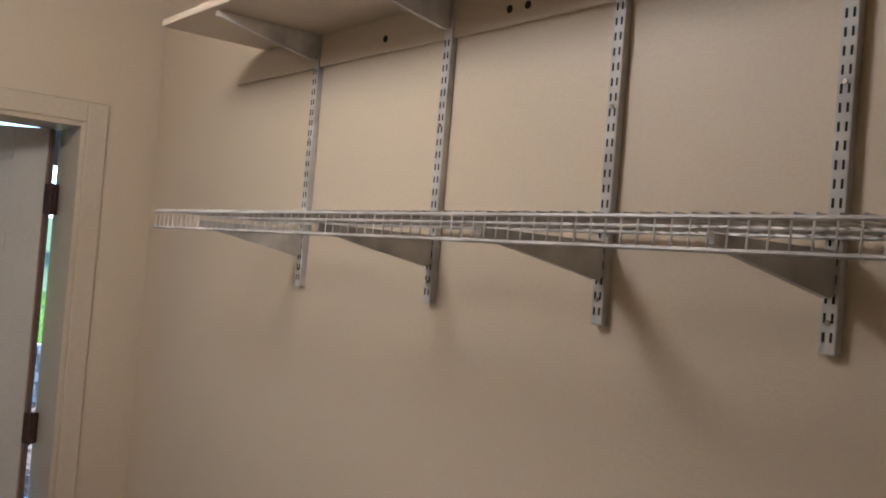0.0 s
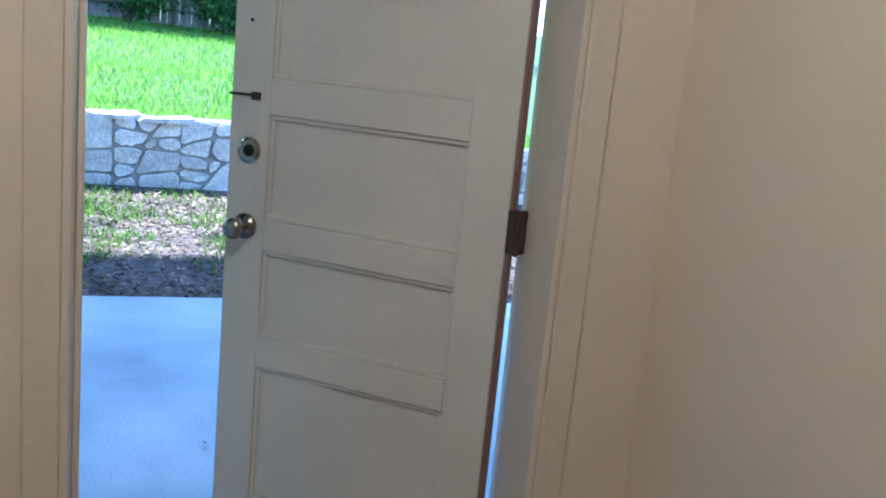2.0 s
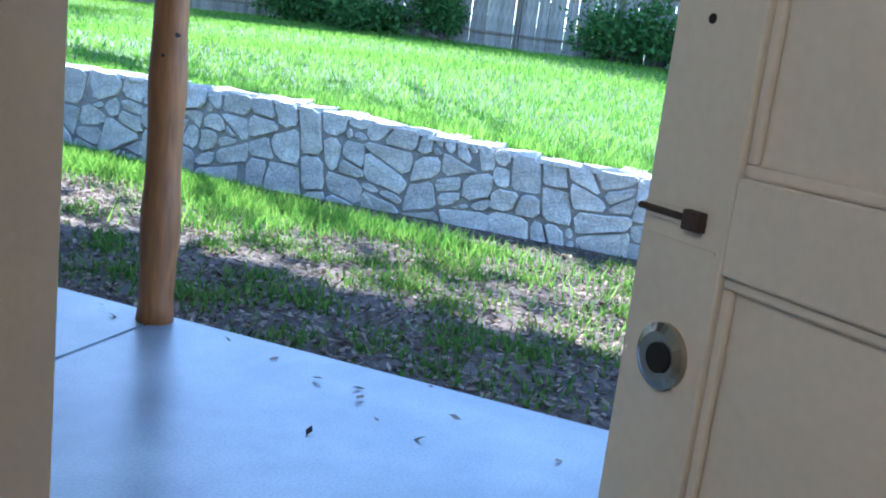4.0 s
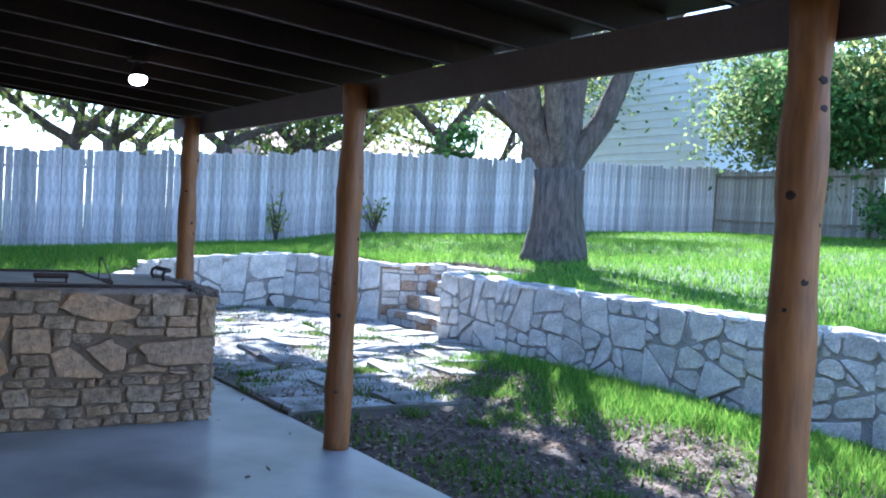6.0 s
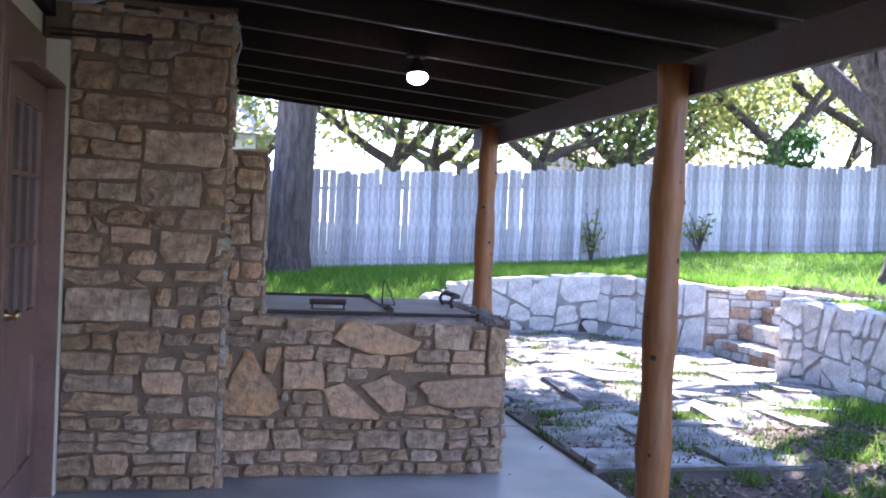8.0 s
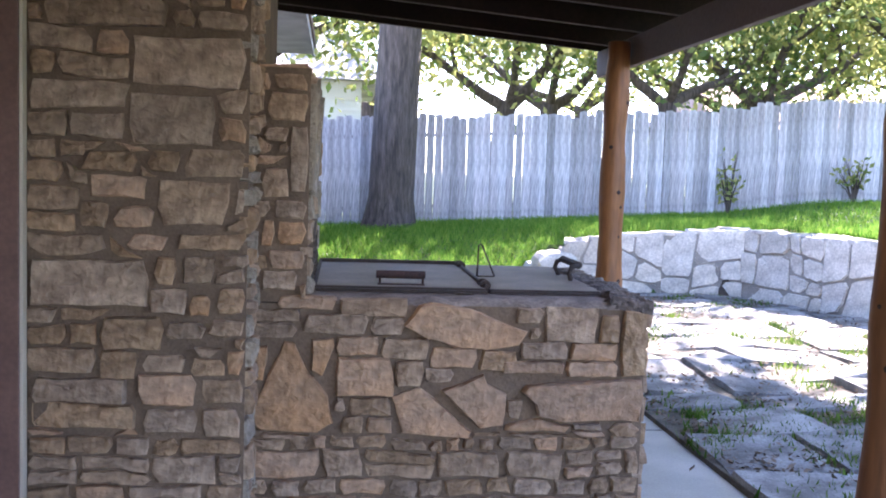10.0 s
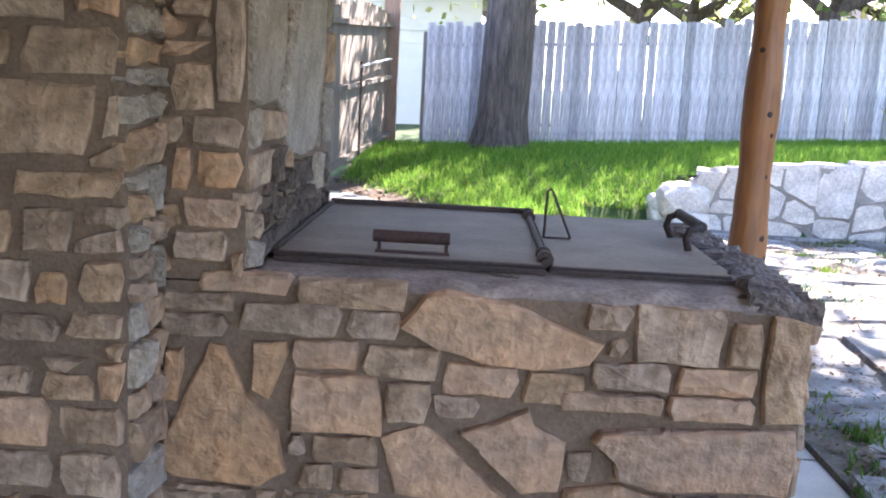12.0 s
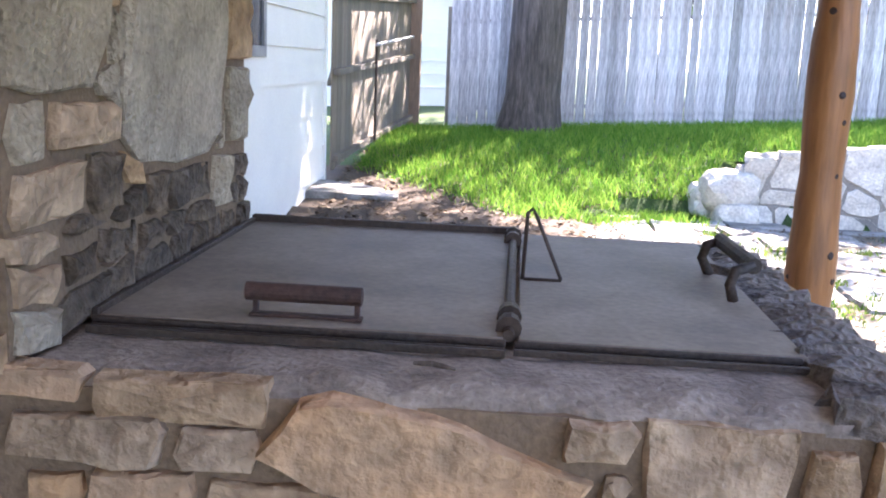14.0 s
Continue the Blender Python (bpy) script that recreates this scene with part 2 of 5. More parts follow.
def packed(width, height, rng, taken=(), joint=0.006, course=(0.075, 0.09, 0.105, 0.12), long=(1.0, 2.8), most=0.30, wild=1.0):
    """Stones laid as uneven coursed rubble, closing up to the large stones that are already there."""
    kept = [grow(q, 0.014) for q in taken]

    def free(u, v):
        return not any(within(u, v, q) for q in kept)

    def bent(u, v):
        p = Vector((u * 4.0, v * 4.0, width * 7))
        return (u + 0.014 * wild * noise.noise(p), v + 0.018 * wild * noise.noise(p + Vector((9, 3, 5))))

    out = []
    v = 0.0
    while v < height - 0.02:
        h = rng.choice(course)
        if height - v - h < 0.06:
            h = height - v
        u = 0.0
        while u < width - 0.012:
            if not any(free(u, v + h * f) for f in (0.3, 0.5, 0.7)):
                u += 0.01
                continue
            stop = u
            while stop < width and any(free(stop, v + h * f) for f in (0.3, 0.5, 0.7)):
                stop += 0.01
            stop = min(stop, width)
            room = stop - u
            want = max(0.07, min(most, h * rng.uniform(*long)))
            w = room if room < want * 1.4 else want
            split = rng.uniform(0.4, 0.6) if h > 0.105 and rng.random() < 0.35 and w > 0.09 else 0.0
            for a, b in (((0.0, split), (split, 1.0)) if split else ((0.0, 1.0),)):
                k = lambda: rng.uniform(-0.007, 0.007) * wild
                x0, x1, y0, y1 = u + joint, u + w - joint, v + h * a + joint, v + h * b - joint
                if x1 - x0 < 0.02 or y1 - y0 < 0.02:
                    continue
                c = [rng.choice((0.0, 0.006, 0.016)) * wild for _ in range(4)]
                poly = [(x0 + c[0], y0 + k()), ((x0 + x1) / 2 + 4 * k(), y0 + k()), (x1 - c[1], y0 + k()), (x1 + k(), (y0 + y1) / 2 + k()),
                        (x1 - c[2], y1 + k()), ((x0 + x1) / 2 + 4 * k(), y1 + k()), (x0 + c[3], y1 + k()), (x0 + k(), (y0 + y1) / 2 + k())]
                poly = [bent(x, y) for x, y in poly]
                spots = [p for p in ((x0 + (x1 - x0) * i / 10, y0 + (y1 - y0) * j / 6) for i in range(1, 10) for j in range(1, 6)) if free(*p)]
                if not spots:
                    continue
                cx, cy = sum(p[0] for p in spots) / len(spots), sum(p[1] for p in spots) / len(spots)
                if not free(cx, cy):
                    cx, cy = min(spots, key=lambda p: (p[0] - cx) ** 2 + (p[1] - cy) ** 2)
                drawn = []
                for x, y in poly:
                    t = 1.0
                    for i in range(1, 25):
                        if not free(cx + (x - cx) * i / 24, cy + (y - cy) * i / 24):
                            t = (i - 1) / 24
                            break
                    drawn.append((cx + (x - cx) * t, cy + (y - cy) * t))
                area = abs(sum(p[0] * q[1] - q[0] * p[1] for p, q in zip(drawn, drawn[1:] + drawn[:1]))) / 2
                if area > 0.0011:
                    out.append(drawn)
            u += w
        v += h
    return out


def knocked_off(poly, rng):
    """A block with its corners broken away unevenly."""
    out = []
    for i, (x, y) in enumerate(poly):
        for qx, qy in (poly[i - 1], poly[(i + 1) % len(poly)]):
            d = math.hypot(qx - x, qy - y) or 1.0
            k = min(0.34, rng.uniform(0.012, 0.075) / d)
            out.append((x + (qx - x) * k, y + (qy - y) * k))
    return out


def quarried(width, height, rng, size, joint=0.012):
    """Irregular blocks: a panel split again and again by slanting joints, down to uneven sizes."""
    todo = [[(a, 0.0), (min(width, a + 1.2), 0.0), (min(width, a + 1.2), height), (a, height)] for a in np.arange(0.0, width - 0.05, 1.2)]
    out = []
    while todo:
        poly = todo.pop()
        xs, ys = [q[0] for q in poly], [q[1] for q in poly]
        w, t = max(xs) - min(xs), max(ys) - min(ys)
        area = abs(sum(a[0] * b[1] - b[0] * a[1] for a, b in zip(poly, poly[1:] + poly[:1]))) / 2
        want = size * size * rng.choice((0.22, 0.5, 0.8, 1.1, 1.5))
        if (area < want and max(w, t) < 1.9 * min(w, t)) or area < 0.008:
            if area > 0.003:
                out.append(knocked_off(poly, rng))
            continue
        upright = w > t * rng.uniform(0.8, 1.25)
        ang = rng.gauss(0.0, 0.27) + (0.0 if upright else math.pi / 2)
        nx, ny = math.cos(ang), math.sin(ang)
        px, py = min(xs) + w * (rng.uniform(0.33, 0.67) if upright else 0.5), min(ys) + t * (0.5 if upright else rng.uniform(0.33, 0.67))
        c = nx * px + ny * py
        for part_of in (clip_poly(poly, nx, ny, c - joint), clip_poly(poly, -nx, -ny, -c - joint)):
            if len(part_of) >= 3:
                todo.append(part_of)
    return out


def stone_mesh(poly, depth, rng, material, rough=0.010, split=True):
    """One stone: an uneven slab whose face stands proud by depth, with worn edges."""
    pts = []
    for i, p in enumerate(poly):
        q = poly[(i + 1) % len(poly)]
        pts.append(p)
        d = math.hypot(q[0] - p[0], q[1] - p[1])
        if split and d > 0.07:
            s = rng.uniform(-0.5, 0.5) * min(0.016, d * 0.1)
            t = rng.uniform(0.35, 0.65)
            pts.append((p[0] + t * (q[0] - p[0]) - s * (q[1] - p[1]) / d, p[1] + t * (q[1] - p[1]) + s * (q[0] - p[0]) / d))
    cx, cy = sum(p[0] for p in pts) / len(pts), sum(p[1] for p in pts) / len(pts)
    bm = bmesh.new()
    rings = []
    tx, ty = rng.uniform(-0.09, 0.09), rng.uniform(-0.09, 0.09)
    for inset, w, jit in ((0.0, -0.03, 0.0), (0.002, depth * 0.6, 0.25), (0.008, depth, 1.0)):
        ring = []
        for x, y in pts:
            d = math.hypot(x - cx, y - cy) or 1
            f = max(0.3, 1 - inset / d * rng.uniform(0.6, 1.4))
            px, py = cx + (x - cx) * f, cy + (y - cy) * f
            z = w + jit * (rng.uniform(-rough, rough) * 0.6 + tx * (px - cx) + ty * (py - cy))
            ring.append(bm.verts.new((px, py, z)))
        rings.append(ring)
    n = len(pts)
    for r0, r1 in zip(rings, rings[1:]):
        for k in range(n):
            bm.faces.new((r0[k], r0[(k + 1) % n], r1[(k + 1) % n], r1[k]))
    mid = bm.verts.new((cx + rng.uniform(-0.02, 0.02), cy + rng.uniform(-0.02, 0.02), depth + rng.uniform(0, rough)))
    for k in range(n):
        bm.faces.new((rings[-1][k], rings[-1][(k + 1) % n], mid))
    return put_mesh("stone", bm, material)


def lay(polys, parent, frame_m, rng, depth=(0.012, 0.035), mats=((STONE_TAN, 1),), rough=0.010):
    """Stones as parts of parent; frame_m carries (u, v, out) into the parent's space."""
    choose = [m for m, k in mats for _ in range(k)]
    for poly in polys:
        cx, cy = sum(p[0] for p in poly) / len(poly), sum(p[1] for p in poly) / len(poly)
        local = [(p[0] - cx, p[1] - cy) for p in poly]
        me = stone_mesh(local, rng.uniform(*depth), rng, rng.choice(choose), rough)
        part("stone", me, None, parent, m=frame_m @ Matrix.Translation((cx, cy, 0)))


def face_frame(origin, along, up=(0, 0, 1)):
    """A panel's frame: u runs along, v runs up, w comes out to the right of along."""
    a, u = Vector(along).normalized(), Vector(up).normalized()
    w = a.cross(u).normalized()
    return Matrix.Translation(origin) @ Matrix((a, u, w)).transposed().to_4x4()


# ---- ground ----
def wall_top(y):
    """Height of the retaining wall's top along the yard."""
    return float(np.interp(y, (-12, -4, -1.5, 2.5, 5, 8.2), (0.45, 0.63, 0.78, 0.81, 0.83, 0.86)))


def wall_x(y):
    return float(np.interp(y, (-12, -3.5, 4.8, 6.45, 8.2, 8.9), (3.95, 3.86, 3.74, 3.74, 3.05, 0.4)))


def smooth01(t):
    t = min(1.0, max(0.0, t))
    return t * t * (3 - 2 * t)


def lawn_z(x, y):
    rise = 0.20 * smooth01((x - 4.2) / 3.0) + 0.046 * max(0.0, x - 6.0) + 0.03 * math.sin(x * 0.9 + y * 0.6)
    west = 0.40 + 0.045 * (x + 3) + 0.015 * math.sin(1.3 * x + y)
    east = wall_top(y) - 0.03 + rise
    return west + (east - west) * smooth01((x - 0.5) / 6.0) if y > 8.0 else east


def paved_to(y):
    """How far the paving reaches from the patio."""
    return min(1.55 + 1.2 * max(0.0, y - 1.3), wall_x(min(8.2, y)) - 0.1)


def ground_z(x, y):
    if x < 0.0 and y < 2.9:
        return -0.12
    if -0.6 < x < paved_to(y) and 1.05 < y < 8.5:
        return 0.016 + 0.006 * noise.noise((x * 2, y * 2, 4))
    low = -0.07 + 0.05 * smooth01((y + 1.0) / 3.0) + 0.03 * smooth01((x - 2.2) / 1.5) + 0.012 * noise.noise((x * 1.6, y * 1.6, 0))
    if x < -0.2:
        return low + (lawn_z(x, y) - low) * smooth01((y - 6.8) / 5.5)
    if y < 8.95:
        if 4.7 < y < 6.6 and x < 5.15:
            return -0.02
        edge = wall_x(y) + 0.18
        return low if x < edge else lawn_z(x, y) - 0.0
    if x < 0.5:
        f = smooth01((y - 6.8) / 5.5)
        return low + (lawn_z(x, y) - low) * f
    slope = low + (lawn_z(x, y) - low) * smooth01((y - 6.8) / 5.5)
    bank = lawn_z(x, y) - 0.2 * (1 - smooth01((y - 8.95) / 1.5)) * (1 - smooth01((x - 0.5) / 2.5))
    return slope + (bank - slope) * smooth01((x - 0.5) / 1.6)


def turf_edge(x):
    """Where the grass behind the grill begins."""
    return 8.15 + 1.9 * smooth01((-1.0 - x) / 2.1) + 0.15 * math.sin(3 * x)


def axis(stops):
    out = []
    for a, b, n in stops:
        out += list(np.linspace(a, b, n, endpoint=False))
    return out + [stops[-1][1]]


gx = axis(((-400, -40, 6), (-40, -8, 8), (-8, 3.0, 45), (3.0, 5.2, 22), (5.2, 22, 45), (22, 60, 8), (60, 400, 6)))
gy = axis(((-400, -40, 6), (-40, -12, 8), (-12, 4.6, 66), (4.6, 9.4, 40), (9.4, 20, 36), (20, 60, 8), (60, 400, 6)))
bm = bmesh.new()
grid = [[bm.verts.new((x, y, ground_z(x, y) if max(abs(x), abs(y)) < 60 else 1.0)) for x in gx] for y in gy]
for j in range(len(gy) - 1):
    for i in range(len(gx) - 1):
        f = bm.faces.new((grid[j][i], grid[j][i + 1], grid[j + 1][i + 1], grid[j + 1][i]))
        x, y = (gx[i] + gx[i + 1]) / 2, (gy[j] + gy[j + 1]) / 2
        bare = (x < wall_x(y) + 0.15 and y < 8.3) or (4.5 < y < 6.8 and x < 5.4) or (x < 0.4 and y < turf_edge(x))
        f.material_index = 0 if bare else 1
        f.smooth = True
ground = part("ground", bm, SOIL)
ground.data.materials.append(TURF)
tagged(ground, "bare brown soil rising behind the wall to a lawn", "ground", kind="structure")

# ---- patio slab ----
slab = thing("patio_slab", "smooth grey concrete patio slab with worn patches", "patio", kind="structure")
HX = -3.15
for a, b in ((-10.0, -3.345), (-3.335, 2.32), (2.332, 2.88)):
    bm = bmesh.new()
    got = bmesh.ops.create_cube(bm, size=1.0)
    for v in got["verts"]:
        y = a if v.co.y < 0 else b
        x = HX if v.co.x < 0 else 0.0
        v.co = Vector((x, y + (0.07 * (x + 0.1) if abs(y + 3.34) < 0.1 else 0.0), -0.16 if v.co.z < 0 else 0.0))
    bmesh.ops.bevel(bm, geom=bm.edges[:], offset=0.006, segments=2, affect="EDGES")
    part("slab_panel", bm, CONCRETE, slab)

# ---- house ----
house = thing("wall_house", "cream house wall with lap siding beyond the chimney", "house wall", kind="structure")
IN = HX - 0.21
D0, D1, DH = -6.62, -5.635, 2.06
E0, E1 = -0.16, 0.74
part("wall_body", box((IN, -10.0, -0.1), (HX, D0, 2.75)), WALL_CREAM, house)
part("wall_body", box((IN, D1, -0.1), (HX, E0, 2.75)), WALL_CREAM, house)
part("wall_body", box((IN, D0, DH), (HX, D1, 2.75)), WALL_CREAM, house)
part("wall_body", box((IN, E0, 2.07), (HX, E1, 2.75)), WALL_CREAM, house)
part("wall_body", box((IN, E1, -0.1), (HX - 0.036, 9.28, 2.9)), SIDING, house)
part("wall_body", box((-9.0, 9.1, -0.1), (IN, 9.28, 2.9)), SIDING, house)

room_walls = [("wall_south", (-8.2, -7.03, -0.02), (IN, -6.85, 2.6)), ("wall_west", (-8.2, -6.85, -0.02), (-8.05, -4.2, 2.6)), ("wall_north", (-8.2, -4.2, -0.02), (IN, -4.05, 2.6))]
for nm, lo, hi in room_walls:
    tagged(part(nm, box(lo, hi), WALL_CREAM), "plain cream painted interior wall", "wall", kind="structure")
tagged(part("floor", box((-8.05, -6.85, -0.08), (IN, -4.2, 0.0)), mat("grey_floor", (0.30, 0.27, 0.23), 0.5, 0.1, 2, 60, 0.1)), "plain grey-brown laundry room floor", "floor", kind="structure")
tagged(part("threshold", box((IN, D0, -0.08), (HX, D1, 0.004)), TRIM_CREAM), "painted wooden door threshold", "threshold", kind="structure")
tagged(part("ceiling", box((-8.2, -7.03, 2.6), (IN, -4.05, 2.7)), WALL_CREAM), "plain cream painted ceiling", "ceiling", kind="structure")

# ---- roof of the patio ----
def joist_z(x):
    return 2.345 - 0.075 * x


roof = thing("patio_roof", "dark brown painted patio roof on joists", "roof", kind="structure")
bm = bmesh.new()
for x, y, dz in ((HX, -8.5, 0), (0.35, -8.5, 0), (0.35, 4.05, 0), (HX, 4.05, 0)):
    bm.verts.new((x, y, joist_z(x) + 0.145))
bm.faces.new(bm.verts)
got = bmesh.ops.extrude_face_region(bm, geom=bm.faces[:])
for v in got["geom"]:
    if isinstance(v, bmesh.types.BMVert):
        v.co.z += 0.03
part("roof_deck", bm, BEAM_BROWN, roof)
jm = bmesh.new()
box((HX + 0.005, -0.02, 0.0), (0.30, 0.02, 0.14), 0.003, jm)
for v in jm.verts:
    v.co.z += joist_z(v.co.x)
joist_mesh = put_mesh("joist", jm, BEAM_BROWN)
em = bmesh.new()
box((HX + 0.01, -0.0212, -0.003), (0.0, -0.015, 0.005), 0.0, em)
for v in em.verts:
    v.co.z += joist_z(v.co.x)
edge_mesh = put_mesh("joist_edge", em, EDGE_BROWN)
for k in range(19):
    y = 4.03 if k == 0 else 4.416 - 0.666 * k
    j = part("joist", joist_mesh, None, roof, m=Matrix.Translation((0, y, 0)))
    if k:
        part("worn_edge", edge_mesh, None, j)
part("beam", box((-0.022, -8.5, 2.155), (0.022, 4.05, 2.34), 0.004), mat("brown_beam_paint", (0.13, 0.085, 0.065), 0.6, 0.15, 3, 40, 0.2, (0.10, 0.062, 0.048)), roof)
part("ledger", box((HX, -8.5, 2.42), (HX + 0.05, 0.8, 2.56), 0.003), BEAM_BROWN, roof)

# ---- log posts ----
def log_post(x, y, seed):
    rng = random.Random(seed)
    ob = thing("log_post", "peeled orange cedar log post holding the patio beam", "post", (x, y, 0), group="patio posts")
    pts, rad = [], []
    bx, by = rng.uniform(-0.008, 0.008), rng.uniform(-0.008, 0.008)
    ph = rng.uniform(0, 6)
    for i in range(25):
        t = i / 24
        s = math.sin(math.pi * t)
        pts.append((bx * s + 0.004 * math.sin(5 * t + ph), by * s + 0.004 * math.sin(7 * t + ph), -0.01 + 2.31 * t))
        rad.append(0.089 - 0.014 * t + 0.006 * math.sin(23 * t + ph) + rng.uniform(-0.003, 0.003))
    log = part("log", tube(pts, rad, 16, wob=0.02, rng=rng), CEDAR, ob, smooth=True)
    for k in range(9):
        t = rng.uniform(0.15, 0.95)
        a = rng.uniform(-2.6, 0.2) - 0.4
        i = round(24 * t)
        p = Vector(pts[i]) + (rad[i] - 0.003) * Vector((math.cos(a), math.sin(a), 0))
        d = Vector((math.cos(a), math.sin(a), 0.15))
        r = rng.uniform(0.008, 0.018)
        part("knot", tube([p - d * 0.03, p - d * 0.001, p + d * 0.004], [r * 1.7, r * 1.25, r * 0.8], 9), KNOT, ob)
    return ob


for k, y in enumerate((-6.65, -3.33, 0.0, 3.22)):
    log_post(-0.1, y, 5 + k)

# ---- stone chimney and grill ----
rng = random.Random(11)
CY, KY = 0.82, 1.04
CX, SX, EX = -2.228, -2.008, -0.578
TAN = ((STONE_TAN, 7), (STONE_ORANGE, 2))
ROUGH = ((STONE_TAN, 3), (STONE_GREY, 4))
ORANGE = ((STONE_ORANGE, 1),)


def squared(b, rng, c=0.022):
    """A roughly squared stone inside a box, its corners knocked off unevenly."""
    x0, y0, x1, y1 = b
    x0, y0, x1, y1 = x0 - 0.006, y0 - 0.006, x1 + 0.006, y1 + 0.006
    k = lambda: rng.uniform(0.1, 1.0) * c
    return [(x0 + k(), y0 + k() * 0.4), ((x0 + x1) / 2, y0 + k() * 0.3), (x1 - k(), y0 + k() * 0.4), (x1 - k() * 0.3, (y0 + y1) / 2 + k()), (x1 - k(), y1 - k() * 0.4), ((x0 + x1) / 2, y1 - k() * 0.3), (x0 + k(), y1 - k() * 0.4), (x0 + k() * 0.3, (y0 + y1) / 2 - k())]


def shaped(b, kind):
    """A large stone of one of the wall's shapes inside a box."""
    x0, y0, x1, y1 = b
    w, h = x1 - x0, y1 - y0
    shapes = {
        "hex": [(0.0, 0.50), (0.18, 0.24), (0.42, 0.04), (0.66, 0.0), (0.93, 0.10), (1.0, 0.40), (0.72, 0.66), (0.52, 0.86), (0.22, 0.98), (0.12, 0.92)],
        "tri": [(0.0, 0.10), (0.10, 0.02), (0.80, 0.0), (0.98, 0.10), (0.90, 0.40), (0.66, 0.64), (0.50, 0.96), (0.38, 0.98), (0.22, 0.66), (0.04, 0.30)],
        "leaf": [(0.14, 0.08), (0.92, 0.0), (0.96, 0.10), (0.60, 0.62), (0.34, 0.98), (0.02, 0.78), (0.08, 0.46)],
        "kite": [(0.60, 0.02), (0.94, 0.06), (0.98, 0.64), (0.68, 0.80), (0.62, 0.98), (0.0, 0.70), (0.22, 0.44)],
        "wide": [(0.14, 0.14), (0.30, 0.02), (0.60, 0.04), (0.96, 0.0), (0.99, 0.60), (0.97, 0.98), (0.50, 0.92), (0.04, 0.84), (0.0, 0.70), (0.12, 0.42)],
        "wedge": [(0.05, 0.15), (0.5, 0.0), (0.98, 0.75), (0.94, 0.95), (0.04, 0.92)]}
    return [(x0 + w * a, y0 + h * b) for a, b in shapes[kind]]


chimney = thing("stone_chimney", "tan limestone rubble chimney with brown mortar beside a door", "chimney")
part("core", box((HX, CY, 0.0), (CX, 2.36, 2.55)), MORTAR, chimney)
part("core", box((CX, KY, 0.88), (SX, 2.36, 1.82)), MORTAR, chimney)
W1 = CX - HX - 0.12
front = face_frame((HX + 0.12, CY, 0), (1, 0, 0))
high = ((0.37, 1.49, 0.68, 1.68), (0.475, 1.195, 0.735, 1.36), (0.435, 1.39, 0.555, 1.475), (0.565, 1.375, 0.79, 1.48), (0.23, 1.29, 0.43, 1.37), (0.20, 1.39, 0.40, 1.46), (0.195, 1.18, 0.30, 1.275), (0.315, 1.18, 0.46, 1.26),
        (0.55, 1.10, 0.80, 1.165), (0.365, 1.10, 0.51, 1.155), (0.07, 1.92, 0.50, 2.05), (0.38, 1.71, 0.79, 1.89), (0.02, 2.07, 0.23, 2.22), (0.50, 2.08, 0.79, 2.28))
deep = ((0.02, 0.885, 0.44, 1.055), (0.46, 0.97, 0.545, 1.075), (0.57, 0.975, 0.685, 1.075), (0.45, 0.86, 0.58, 0.955), (0.59, 0.855, 0.665, 0.93), (0.695, 0.865, 0.795, 0.96), (0.265, 0.725, 0.50, 0.845), (0.51, 0.765, 0.655, 0.83),
        (0.665, 0.78, 0.795, 0.835), (0.27, 0.605, 0.405, 0.715), (0.42, 0.635, 0.58, 0.70), (0.60, 0.62, 0.725, 0.685), (0.405, 0.51, 0.62, 0.625), (0.645, 0.52, 0.795, 0.605), (0.425, 0.405, 0.625, 0.49), (0.645, 0.385, 0.79, 0.495), (0.02, 0.52, 0.365, 0.61), (0.02, 0.425, 0.395, 0.51))
bigs = [squared(b, rng, 0.034) for b in high] + [squared(b, rng, 0.026) for b in deep]
lay(packed(W1, 2.52, rng, taken=bigs) + bigs, chimney, front, rng, mats=TAN)
lay(packed(KY - CY, 2.52, rng, long=(0.8, 1.6)), chimney, face_frame((CX, CY, 0), (0, 1, 0)), rng, mats=ROUGH, rough=0.02)
lay(packed(0.20, 0.63, rng, course=(0.16, 0.2), long=(0.6, 1.2)), chimney, face_frame((CX, KY, 1.86), (0, 1, 0)), rng, mats=ROUGH, rough=0.02)
set_in = [squared(b, rng) for b in ((0.055, 0.71, 0.212, 0.82), (0.04, 0.63, 0.135, 0.68), (0.152, 0.43, 0.214, 0.685), (0.035, 0.405, 0.138, 0.52), (0.09, 0.32, 0.212, 0.39), (0.105, 0.215, 0.212, 0.305), (0.04, 0.205, 0.09, 0.31), (0.07, 0.115, 0.212, 0.19), (0.045, 0.03, 0.178, 0.105))]
lay(packed(SX - CX - 0.004, 0.90, rng, taken=set_in, long=(0.7, 1.9)) + set_in, chimney, face_frame((CX, KY, 0.90), (1, 0, 0)), rng, mats=((STONE_TAN, 3), (STONE_ORANGE, 2)))
side_f = face_frame((SX, KY, 0.90), (0, 1, 0))
boulders = [[(0.43, 0.33), (0.52, 0.27), (0.74, 0.245), (0.97, 0.25), (1.08, 0.30), (1.105, 0.50), (1.08, 0.70), (0.97, 0.85), (0.74, 0.87), (0.56, 0.78), (0.46, 0.58)],
            [(0.012, 0.435), (0.15, 0.42), (0.30, 0.425), (0.375, 0.52), (0.385, 0.70), (0.34, 0.85), (0.15, 0.88), (0.012, 0.84)]]
